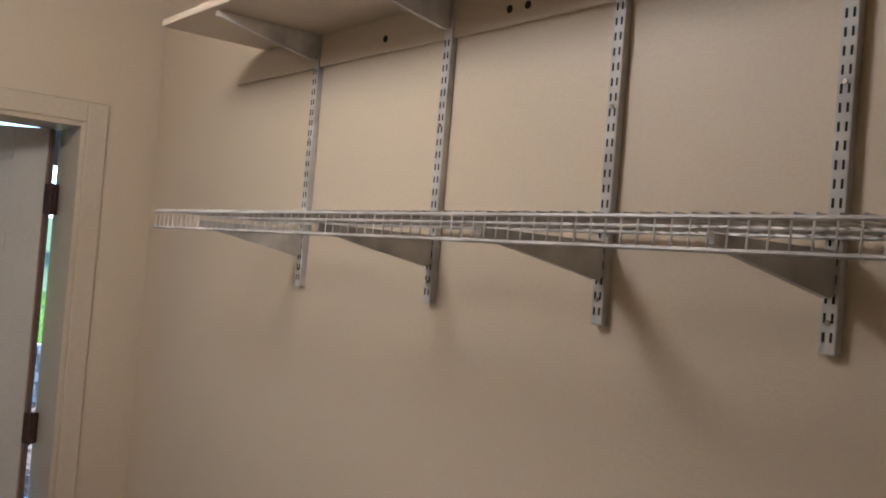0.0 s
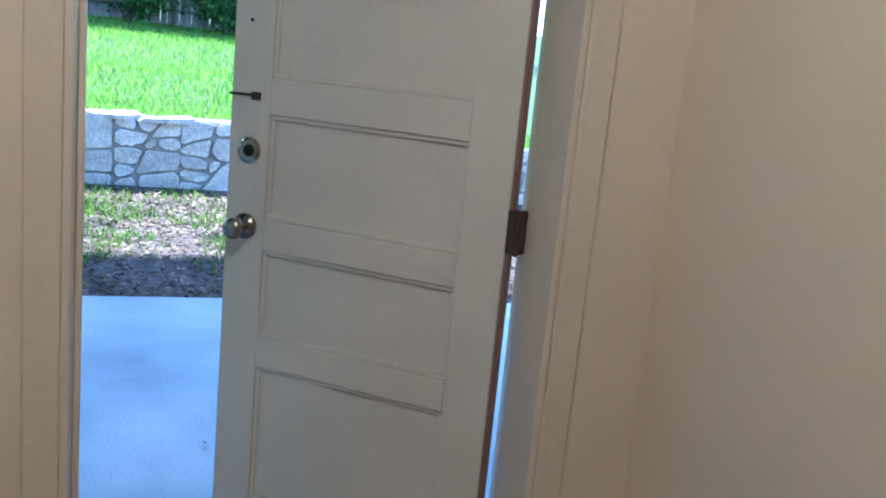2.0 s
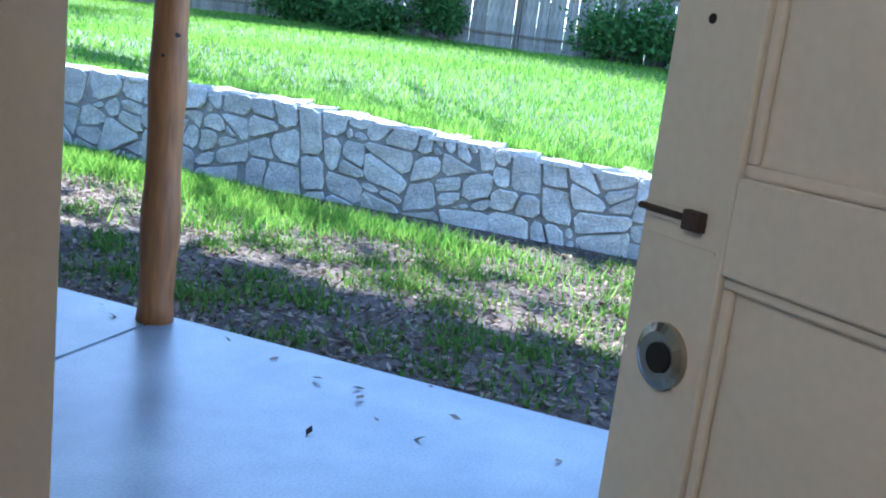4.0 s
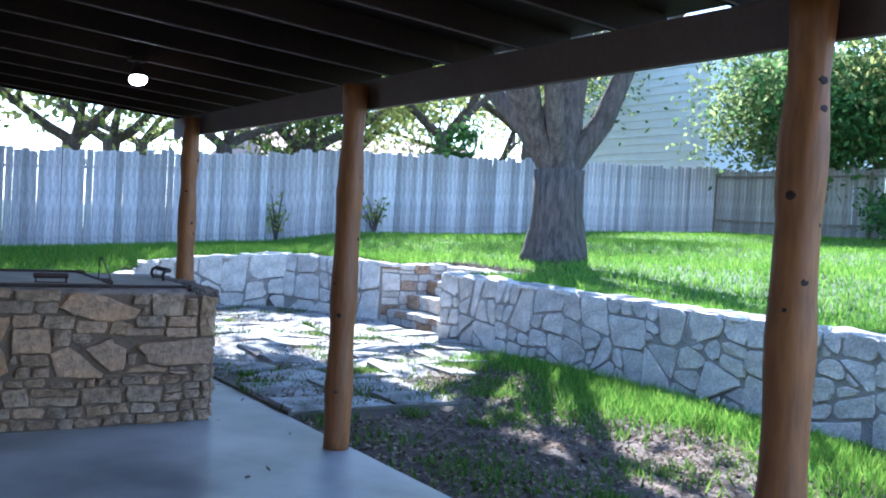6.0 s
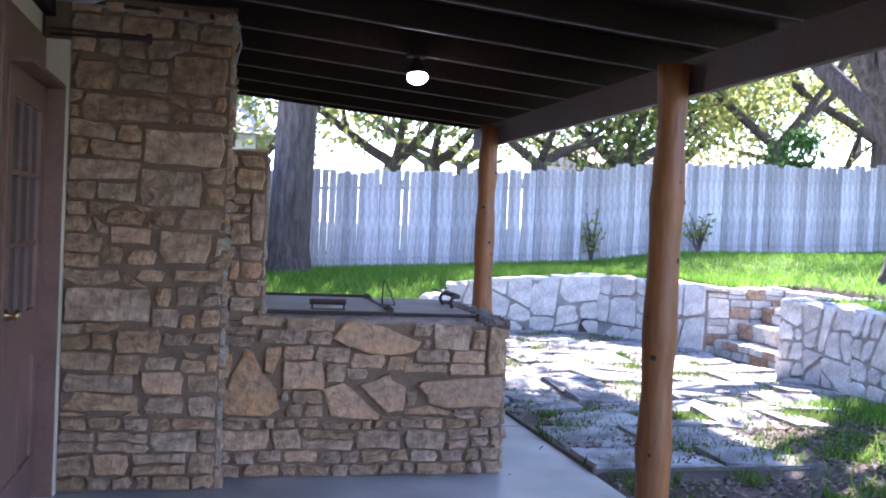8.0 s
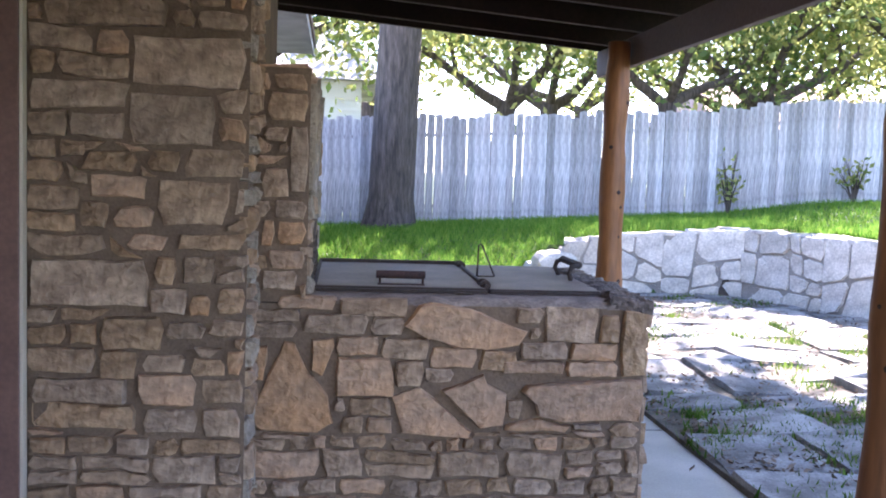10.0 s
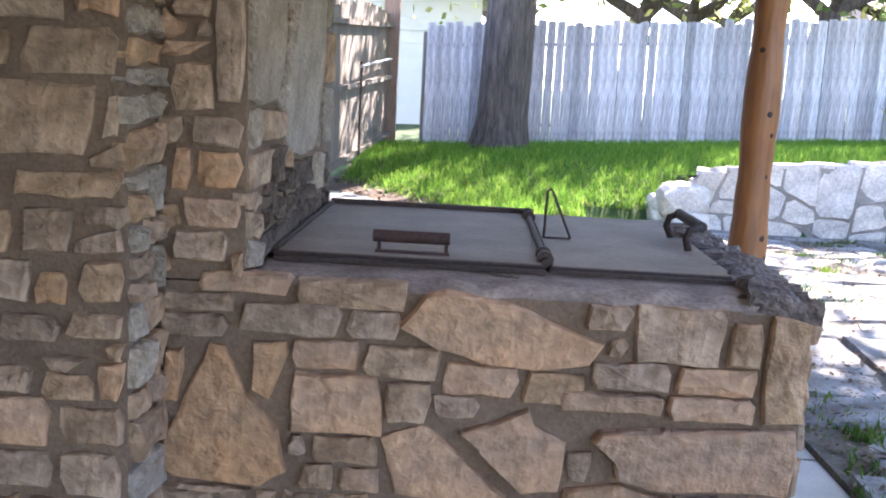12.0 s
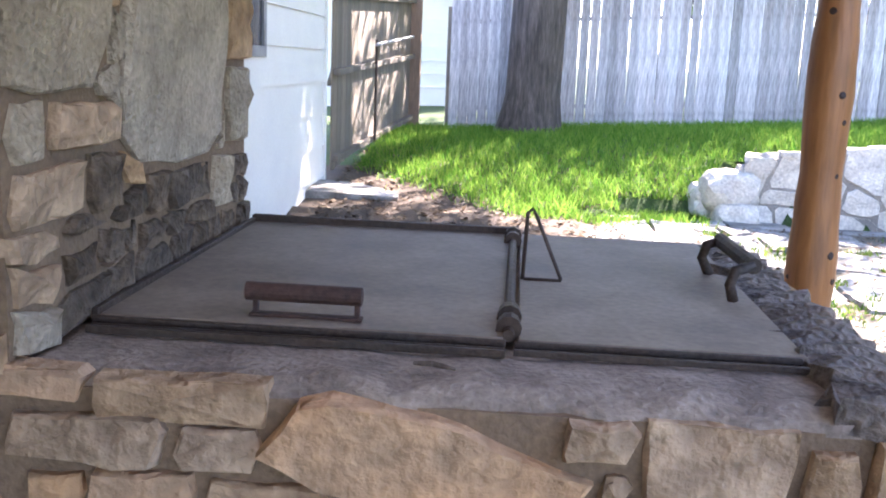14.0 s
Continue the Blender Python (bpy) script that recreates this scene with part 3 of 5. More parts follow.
sides = [squared(b, rng, 0.03) for b in ((0.145, 0.325, 0.40, 0.405), (0.012, 0.315, 0.13, 0.41), (0.012, 0.215, 0.265, 0.30), (0.285, 0.20, 0.42, 0.305), (0.69, 0.145, 0.975, 0.232), (0.545, 0.155, 0.67, 0.24), (1.0, 0.10, 1.14, 0.235), (1.125, 0.26, 1.30, 0.46), (1.12, 0.48, 1.30, 0.66), (1.10, 0.68, 1.30, 0.88))]
lay(boulders, chimney, side_f, rng, mats=((STONE_GREY, 1),), depth=(0.020, 0.030), rough=0.008)
lay(sides[:3] + sides[6:], chimney, side_f, rng, mats=((STONE_GREY, 2), (STONE_TAN, 1)), depth=(0.012, 0.028), rough=0.016)
lay(sides[3:6], chimney, side_f, rng, mats=((STONE_SOOT, 1),), depth=(0.012, 0.026), rough=0.016)
fill = packed(1.31, 0.91, rng, taken=boulders + sides, course=(0.07, 0.09, 0.12), wild=1.8)
low = [q for q in fill if sum(v for _, v in q) / len(q) < 0.24 and sum(u for u, _ in q) / len(q) > 0.16]
lay(low, chimney, side_f, rng, mats=((STONE_SOOT, 1),), depth=(0.006, 0.022), rough=0.014)
lay([q for q in fill if q not in low], chimney, side_f, rng, mats=((STONE_GREY, 2), (STONE_TAN, 2)), depth=(0.008, 0.024), rough=0.014)
lay(packed(1.30, SX - CX, rng, course=(SX - CX,), long=(1.0, 1.6)), chimney, face_frame((CX, KY + 1.30, 1.815), (0, -1, 0), (1, 0, 0)), rng, mats=TAN)

grill = thing("stone_grill", "tan limestone rubble barbecue counter with brown mortar", "barbecue")
part("core", box((CX, KY, 0.0), (EX, 2.42, 0.875)), MORTAR, grill)
W2 = EX - CX
gf = face_frame((CX, KY, 0), (1, 0, 0))


def wide(b):
    """A stone's box drawn out to the length of the counter."""
    return (b[0] * 1.078, b[1], b[2] * 1.078, b[3])


large = [shaped(wide(b), k) for b, k in (
    ((0.58, 0.70, 1.052, 0.888), "hex"), ((0.012, 0.352, 0.318, 0.722), "tri"), ((0.537, 0.332, 0.858, 0.534), "leaf"),
    ((0.735, 0.366, 0.982, 0.592), "kite"), ((1.045, 0.396, 1.53, 0.574), "wide"), ((0.23, 0.585, 0.312, 0.738), "wedge"))]
top_course = [squared(wide(b), rng) for b in ((0.10, 0.856, 0.32, 0.905), (0.332, 0.832, 0.585, 0.897), (0.012, 0.802, 0.185, 0.852), (0.012, 0.735, 0.172, 0.792), (0.197, 0.757, 0.438, 0.832),
                                       (0.45, 0.752, 0.576, 0.822), (1.01, 0.815, 1.115, 0.872), (1.125, 0.735, 1.335, 0.88), (1.065, 0.742, 1.112, 0.79), (1.345, 0.735, 1.422, 0.85), (1.432, 0.592, 1.535, 0.87))]
second_course = [squared(wide(b), rng) for b in ((0.322, 0.668, 0.482, 0.742), (0.492, 0.655, 0.674, 0.735), (0.684, 0.622, 0.86, 0.70), (0.872, 0.61, 1.02, 0.69), (1.035, 0.66, 1.218, 0.728), (1.228, 0.66, 1.42, 0.728), (0.96, 0.60, 1.205, 0.645), (1.215, 0.588, 1.42, 0.648))]
middle = [squared(wide(b), rng) for b in ((0.012, 0.56, 0.062, 0.70), (0.322, 0.50, 0.54, 0.655), (0.55, 0.545, 0.655, 0.642), (0.665, 0.56, 0.77, 0.615), (0.375, 0.42, 0.535, 0.488), (0.99, 0.405, 1.045, 0.485), (0.345, 0.345, 0.43, 0.41), (0.44, 0.345, 0.54, 0.405))]
large = [grow(q, 0.007) for q in large]
lay(large, grill, gf, rng, mats=ORANGE, depth=(0.022, 0.034), rough=0.006)
lay(top_course + second_course + middle, grill, gf, rng, mats=((STONE_TAN, 5), (STONE_ORANGE, 2)), rough=0.012)
lay(packed(W2, 0.33, rng), grill, gf, rng, mats=((STONE_TAN, 6), (STONE_ORANGE, 1)), rough=0.012)
lay([q for q in packed(W2, 0.50, rng, taken=large + middle + [[(0, -0.1), (W2, -0.1), (W2, 0.325), (0, 0.325)]])], grill, gf, rng, mats=TAN)
lay(packed(1.36, 0.90, rng), grill, face_frame((EX, KY, 0), (0, 1, 0)), rng, mats=TAN)

# ---- retaining wall ----
PALE = ((STONE_PALE, 1),)


def wall_run(name, label, a, b, tops, seed, mats=PALE, size=0.37, thick=0.34):
    """A straight rubble wall from a to b with its top height given by share of the run; its face looks to the right of the way."""
    rng = random.Random(seed)
    ob = thing(name, label, "retaining wall")
    a, b = Vector((*a, 0)), Vector((*b, 0))
    run = (b - a).length
    fr = face_frame((a.x, a.y, -0.15), b - a)
    back = -(fr.to_3x3() @ Vector((0, 0, 1))) * thick

    def top_at(u):
        return float(np.interp(u / run, [t for t, _ in tops], [h for _, h in tops]))

    n = max(2, int(run / 0.18))
    bm = bmesh.new()
    cols = []
    for i in range(n + 1):
        p = a.lerp(b, i / n)
        top = top_at(run * i / n) + rng.uniform(-0.018, 0.012)
        cols.append([bm.verts.new((*p.xy, -0.2)), bm.verts.new((*p.xy, top - 0.02)), bm.verts.new((*(p + back * 0.25).xy, top + rng.uniform(0.0, 0.025))),
                     bm.verts.new((*(p + back * 0.6).xy, top + rng.uniform(-0.005, 0.03))), bm.verts.new((*(p + back).xy, top - 0.03)), bm.verts.new((*(p + back).xy, -0.2))])
    for c0, c1 in zip(cols, cols[1:]):
        for k in range(5):
            bm.faces.new((c0[k], c1[k], c1[k + 1], c0[k + 1]))
    bm.faces.new(cols[0])
    bm.faces.new(list(reversed(cols[-1])))
    part("core", bm, MORTAR_GREY, ob)
    h = max(t for _, t in tops) + 0.15
    laid = []
    for poly in quarried(run, h, rng, size):
        laid.append([(u, v * (top_at(u) + 0.15) / h) for u, v in poly])
    lay(laid, ob, fr, rng, depth=(0.012, 0.034), mats=mats, rough=0.009)
    u = 0.0
    while u < run - 0.15:
        w = rng.uniform(0.22, 0.5)
        c = a.lerp(b, min(1, (u + w / 2) / run)) + back * (0.42 + rng.uniform(-0.05, 0.08))
        poly = [(-w / 2, -0.15), (0.0, -0.17), (w / 2, -0.14), (w / 2 - 0.01, 0.13), (0.02, 0.16), (-w / 2, 0.14)]
        poly = [(p + rng.uniform(-0.025, 0.025), q + rng.uniform(-0.03, 0.03)) for p, q in poly]
        part("cap_stone", stone_mesh(poly, rng.uniform(0.008, 0.02), rng, STONE_PALE, 0.012), None, ob, m=Matrix.Translation((c.x, c.y, top_at(u + w / 2) - 0.006)) @ Matrix.Rotation(math.atan2((b - a).y, (b - a).x), 4, "Z"))
        u += w + 0.01
    return ob


LBL = "low pale limestone retaining wall holding up the lawn"
wall_run("retaining_wall", LBL, (3.74, 4.82), (3.95, -10.5), [((4.82 - y) / 15.32, wall_top(y)) for y in (4.82, 2.5, 0.2, -1.5, -4.0, -7.0, -10.5)], 3)
wall_run("retaining_wall", LBL + " beside steps", (3.05, 8.2), (3.74, 6.45), [(0, 0.86), (1, 0.84)], 4, size=0.46)
wall_run("retaining_wall", "pale limestone wall wing sinking to a rounded end", (0.95, 8.72), (3.05, 8.2), [(0, 0.60), (0.3, 0.74), (1, 0.86)], 5, size=0.48)
rng = random.Random(8)
end = thing("wall_end", "rounded pale limestone boulders ending a low wall", "stone", (0.86, 8.80, 0))
for x, y, z, r in ((0.0, 0.05, 0.30, 0.30), (0.22, 0.1, 0.42, 0.2), (-0.12, 0.2, 0.18, 0.25), (0.05, -0.1, 0.05, 0.24)):
    bm = bmesh.new()
    bmesh.ops.create_icosphere(bm, subdivisions=3, radius=r)
    for v in bm.verts:
        d = max(abs(v.co.x), abs(v.co.y), abs(v.co.z)) / r
        v.co *= (0.86 / d) ** 0.6 * (1 + 0.14 * noise.noise(v.co * 6 + Vector((x * 9, y, z))))
        v.co.z *= 0.75
    part("boulder", bm, STONE_PALE, end, m=Matrix.Translation((x, y, z)))

steps = thing("garden_steps", "rough limestone steps set into the retaining wall", "steps")
for k in range(4):
    x0, z0 = 3.86 + 0.32 * k, 0.21 * k
    part("step_core", box((x0 + 0.02, 4.86, -0.05), (5.1, 6.42, z0 + 0.19)), MORTAR_GREY, steps)
    lay(packed(1.52, 0.2, rng, course=(0.1, 0.2), long=(1.2, 2.6)), steps, face_frame((x0 + 0.02, 6.40, z0), (0, -1, 0)), rng, mats=((STONE_PALE, 2), (STONE_TAN, 1)))
    lay(packed(1.52, 0.3, rng, course=(0.3,), long=(1.0, 1.8)), steps, face_frame((x0 + 0.02, 6.40, z0 + 0.185), (0, -1, 0), (1, 0, 0)) @ Matrix.Diagonal((1, 1, 1, 1)), rng, mats=((STONE_PALE, 1),), depth=(0.008, 0.014))
for y, wy in ((4.84, -1), (6.44, 1)):
    pier = thing("step_pier", "limestone side wall of the garden steps", "wall")
    lo, hi = (3.76, min(y, y + 0.0) - (0.3 if wy < 0 else 0), -0.1), (5.0, y + (0.3 if wy > 0 else 0), 0.83)
    part("core", box(lo, hi), MORTAR_GREY, pier)
    fr = face_frame((5.0, y, 0.0), (-1, 0, 0)) if wy < 0 else face_frame((3.76, y, 0.0), (1, 0, 0))
    lay(packed(1.24, 0.83, rng, course=(0.15, 0.2, 0.25)), pier, fr, rng, mats=((STONE_PALE, 2), (STONE_TAN, 1)))
    lay(packed(1.24, 0.3, rng, course=(0.3,), long=(1.0, 1.6)), pier, face_frame((3.76, lo[1], 0.82), (1, 0, 0), (0, 1, 0)), rng, mats=((STONE_PALE, 1),))

# ---- paving ----
rng = random.Random(21)
paving = thing("paving", "worn grey paving slabs with weeds and leaves in the joints", "paving", kind="structure")


def flag_mesh(w, d, h=0.05):
    pts = [(-w / 2, -d / 2), (0, -d / 2), (w / 2, -d / 2), (w / 2, 0), (w / 2, d / 2), (0, d / 2), (-w / 2, d / 2), (-w / 2, 0)]
    return stone_mesh([(x + rng.uniform(-0.012, 0.012), y + rng.uniform(-0.012, 0.012)) for x, y in pts], h, rng, FLAG, 0.003)


y = 1.0
row = 0
while y < 8.6:
    d = rng.choice((0.42, 0.46, 0.6, 0.62))
    x = 0.008 if y < 2.8 else -0.58
    stop = paved_to(y)
    part("bedding", box((0.004 if y < 2.8 else -0.62, y, -0.12), (stop, y + d, 0.022)), JOINT_DIRT, paving)
    while x < stop - 0.2:
        w = min(rng.choice((0.6, 0.62, 0.72, 0.9)), stop - x)
        if w > 0.25:
            tilt = rng.uniform(-0.7, 0.7)
            part("paver", flag_mesh(w - 0.016, d - 0.016), None, paving, m=pose(x + w / 2, y + d / 2, -0.012 + rng.uniform(-0.01, 0.006), rng.uniform(-0.4, 0.4), tilt * 0.5, rng.uniform(-1.2, 1.2)))
        x += w
    y += d
    row += 1
part("paver", flag_mesh(0.9, 0.75), None, paving, m=pose(-2.75, 8.9, 0.09, 3, 0, 4))

# ---- fences ----
def board_mesh(h, w, rng, material):
    bm = bmesh.new()
    t = 0.018
    cut = rng.uniform(0.0, 0.03)
    front = [(-w / 2, 0), (w / 2, 0), (w / 2 + rng.uniform(-0.001, 0.001), h - cut), (w / 2 - 0.025, h + rng.uniform(-0.01, 0.02)), (-w / 2 + 0.025, h), (-w / 2, h - rng.uniform(0, 0.03))]
    a = [bm.verts.new((x, -t / 2, z)) for x, z in front]
    b = [bm.verts.new((x, t / 2, z)) for x, z in front]
    bm.faces.new(a)
    bm.faces.new(list(reversed(b)))
    for k in range(6):
        bm.faces.new((b[k], b[(k + 1) % 6], a[(k + 1) % 6], a[k]))
    return put_mesh("board", bm, material)


def fence(label, a, b, height, seed, material, rail_side=1, rails=(0.3, 1.55), gap=0.006, knocked=0.0):
    rng = random.Random(seed)
    ob = thing("fence", label, "fence", group="yard fences")
    a, b = Vector(a), Vector(b)
    run = (b - a).length
    ang = math.atan2((b - a).y, (b - a).x)
    meshes = [board_mesh(height + rng.uniform(-0.055, 0.035), rng.choice((0.1422, 0.1422, 0.139, 0.133)), rng, material) for _ in range(14)]
    n = int(run / 0.143)
    for i in range(n):
        p = a.lerp(b, (i + 0.5) / n)
        z = lawn_z(p.x, p.y) - 0.02
        part("board", rng.choice(meshes), None, ob, m=Matrix.Translation((p.x + rng.uniform(-0.001, 0.001), p.y + rng.choice((-0.009, 0.0, 0.009)), z + rng.uniform(-0.025, 0.025)))
             @ Matrix.Rotation(ang + rng.uniform(-0.02, 0.02), 4, "Z") @ Matrix.Rotation(rng.uniform(-0.004, 0.004), 4, "Y"))
    side = Vector((math.sin(ang), -math.cos(ang), 0)) * rail_side
    m = max(1, round(run / 2.4))
    for i in range(m):
        p, q = a.lerp(b, i / m), a.lerp(b, (i + 1) / m)
        for h in rails:
            zp, zq = lawn_z(*p.xy) + h, lawn_z(*q.xy) + h
            s = side * 0.045
            part("rail", tube([(p.x + s.x, p.y + s.y, zp), (q.x + s.x, q.y + s.y, zq)], 0.042, 4), FENCE_DARK, ob)
        s = side * 0.1
        part("post", tube([(p.x + s.x, p.y + s.y, lawn_z(*p.xy) - 0.1), (p.x + s.x, p.y + s.y, lawn_z(*p.xy) + height - 0.15)], 0.055, 6), FENCE_DARK, ob)
    return ob


fence("tall weathered grey board fence with light showing between boards", (-2.2, 13.9, 0), (19.1, 13.9, 0), 1.92, 31, FENCE_WOOD, -1)
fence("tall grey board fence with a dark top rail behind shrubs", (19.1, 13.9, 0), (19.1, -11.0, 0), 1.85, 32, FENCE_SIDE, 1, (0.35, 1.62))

rng = random.Random(41)
gate = thing("side_gate", "closed brown board gate with a sliding bolt beside the house", "gate")
ga, gb = Vector((-3.10, 9.42, 0)), Vector((-2.78, 13.75, 0))
ang = math.atan2((gb - ga).y, (gb - ga).x)
gm = [board_mesh(1.95 + rng.uniform(-0.02, 0.02), 0.185, rng, FENCE_DARK) for _ in range(4)]
n = 23
for i in range(n):
    p = ga.lerp(gb, (i + 0.5) / n)
    z = ground_z(p.x, p.y) + 0.06
    part("board", rng.choice(gm), None, gate, m=Matrix.Translation((p.x, p.y, z)) @ Matrix.Rotation(ang, 4, "Z"))
off = Vector((0.05, -0.004, 0))
for h in (0.2, 1.08, 1.86):
    part("rail", tube([ga + off + Vector((0, 0, ground_z(*ga.xy) + h)), gb + off + Vector((0, 0, ground_z(*gb.xy) + h - 0.02))], 0.045, 4), FENCE_DARK, gate)
z = ground_z(-2.95, 11.6)
part("bolt", tube([(-2.86, 10.9, z + 1.16), (-2.70, 13.4, z + 1.33)], 0.02, 8), GREY_TRIM, gate, "grey metal slide bolt")
part("drop_rod", tube([(-2.87, 11.0, z + 0.02), (-2.87, 11.0, z + 1.22)], 0.016, 8), IRON, gate, "thin iron drop rod")
part("gate_post", box((-2.86, 13.74, 0.3), (-2.62, 13.88, 2.9), 0.01), mat("red_brown_post", (0.30, 0.19, 0.13), 0.9, 0.25, 5, 50, 0.4, (0.20, 0.13, 0.09), stretch=(1, 1, 0.12)), gate, "reddish brown timber gate post")

# ---- siding, eave and window of the house ----
rng = random.Random(51)
siding = thing("lap_siding", "white painted lap siding on the house wall", "siding", kind="structure")
for k in range(10):
    z = -0.12 + 0.318 * k
    bm = bmesh.new()
    vs = [bm.verts.new((HX - 0.035, 2.37, z)), bm.verts.new((HX + 0.006, 2.37, z)), bm.verts.new((HX - 0.02, 2.37, z + 0.332)), bm.verts.new((HX - 0.035, 2.37, z + 0.332))]
    ws = [bm.verts.new((v.co.x, 9.3, v.co.z)) for v in vs]
    bm.faces.new(list(reversed(vs)))
    bm.faces.new(ws)
    for i in range(4):
        bm.faces.new((vs[i], vs[(i + 1) % 4], ws[(i + 1) % 4], ws[i]))
    part("plank", bm, SIDING, siding)
part("corner_board", box((HX - 0.08, 9.285, -0.1), (HX + 0.02, 9.345, 2.9), 0.004), SIDING, siding)
win = thing("window_1", "grey framed house window in white siding", "window", kind="structure")
part("window_frame", box((HX - 0.04, 5.55, 1.38), (HX + 0.03, 6.9, 1.46), 0.004), GREY_TRIM, win)
part("window_frame", box((HX - 0.04, 6.82, 1.46), (HX + 0.03, 6.9, 2.5), 0.004), GREY_TRIM, win)
part("window_frame", box((HX - 0.04, 5.55, 1.46), (HX + 0.03, 5.63, 2.5), 0.004), GREY_TRIM, win)
part("window_frame", box((HX - 0.04, 5.55, 2.42), (HX + 0.03, 6.9, 2.5), 0.004), GREY_TRIM, win)
part("pane", box((HX - 0.03, 5.63, 1.46), (HX + 0.012, 6.82, 2.42)), mat("dark_window_glass", (0.05, 0.06, 0.07), 0.08, 0.05, 2, 20, 0.0), win)
eave = thing("house_eave", "grey painted boxed eave of the house roof", "eave", kind="structure")
part("soffit", box((HX - 0.02, 4.1, 2.92), (-2.25, 9.95, 2.98), 0.004), GREY_TRIM, eave)
part("fascia", box((-2.25, 4.1, 2.90), (-2.22, 9.98, 3.10), 0.004), GREY_TRIM, eave)
part("roof_plane", box((-9, -10, 3.0), (-2.2, 9.95, 3.1), 0.0), SHINGLE, eave)

# ---- far houses ----
def far_house(name, label, x0, y0, x1, y1, base, eavez, ridge, wall_m, roof_m, windows):
    ob = thing(name, label, "house")
    part("wall", box((x0, y0, base - 1), (x1, y1, eavez)), wall_m, ob)
    bm = bmesh.new()
    o, ym = 0.5, (y0 + y1) / 2
    lo = [bm.verts.new((x, y, eavez - 0.05)) for x, y in ((x0 - o, y0 - o), (x1 + o, y0 - o), (x1 + o, y1 + o), (x0 - o, y1 + o))]
    hi = [bm.verts.new((x0 + 0.5, ym, ridge)), bm.verts.new((x1 - 0.5, ym, ridge))]
    for f in ((lo[0], lo[1], hi[1], hi[0]), (lo[2], lo[3], hi[0], hi[1]), (lo[1], lo[2], hi[1]), (lo[3], lo[0], hi[0]), tuple(reversed(lo))):
        bm.faces.new(f)
    part("roof", bm, roof_m, ob)
    zz = base + 0.2
    k = 0
    while zz < eavez - 0.2 and wall_m is SIDING:
        part("siding_plank", box((x0, y0 - 0.03, zz), (x1, y0, zz + 0.02)), SIDING, ob)
        part("siding_plank", box((x0 - 0.03, y0, zz), (x0, y1, zz + 0.02)), SIDING, ob)
        zz += 0.3
    for wx, wz in windows:
        w = part("window", box((wx - 0.5, y0 - 0.06, wz), (wx + 0.5, y0 - 0.01, wz + 1.1), 0.01), GREY_TRIM, ob)
        part("pane", box((wx - 0.42, y0 - 0.07, wz + 0.08), (wx + 0.42, y0 - 0.055, wz + 1.02)), bpy.data.materials["dark_window_glass"], w)
    return ob


PINK_ROOF = mat("pinkish_roof", (0.42, 0.27, 0.22), 0.95, 0.2, 1, 12, 0.3, (0.34, 0.23, 0.20))
far_house("neighbour_house", "white sided two-storey house behind the fence corner", 22.5, 17.5, 33, 27, 1.6, 8.6, 10.5, SIDING, SHINGLE, ((25.5, 4.2), (29.0, 4.2)))
far_house("neighbour_house", "tan house with a pinkish roof beyond the back fence", 13.0, 33, 26, 42, 1.2, 3.6, 5.6, TAN_WALL, PINK_ROOF, ((16.0, 1.8), (21.0, 1.8)))
far_house("neighbour_house", "pale sided house beyond the side gate", -9.0, 21.5, -1.3, 28, 0.6, 3.7, 5.6, SIDING, mat("pale_roof", (0.52, 0.47, 0.43), 0.95, 0.15, 1, 12, 0.3), ((-4.0, 1.6),))

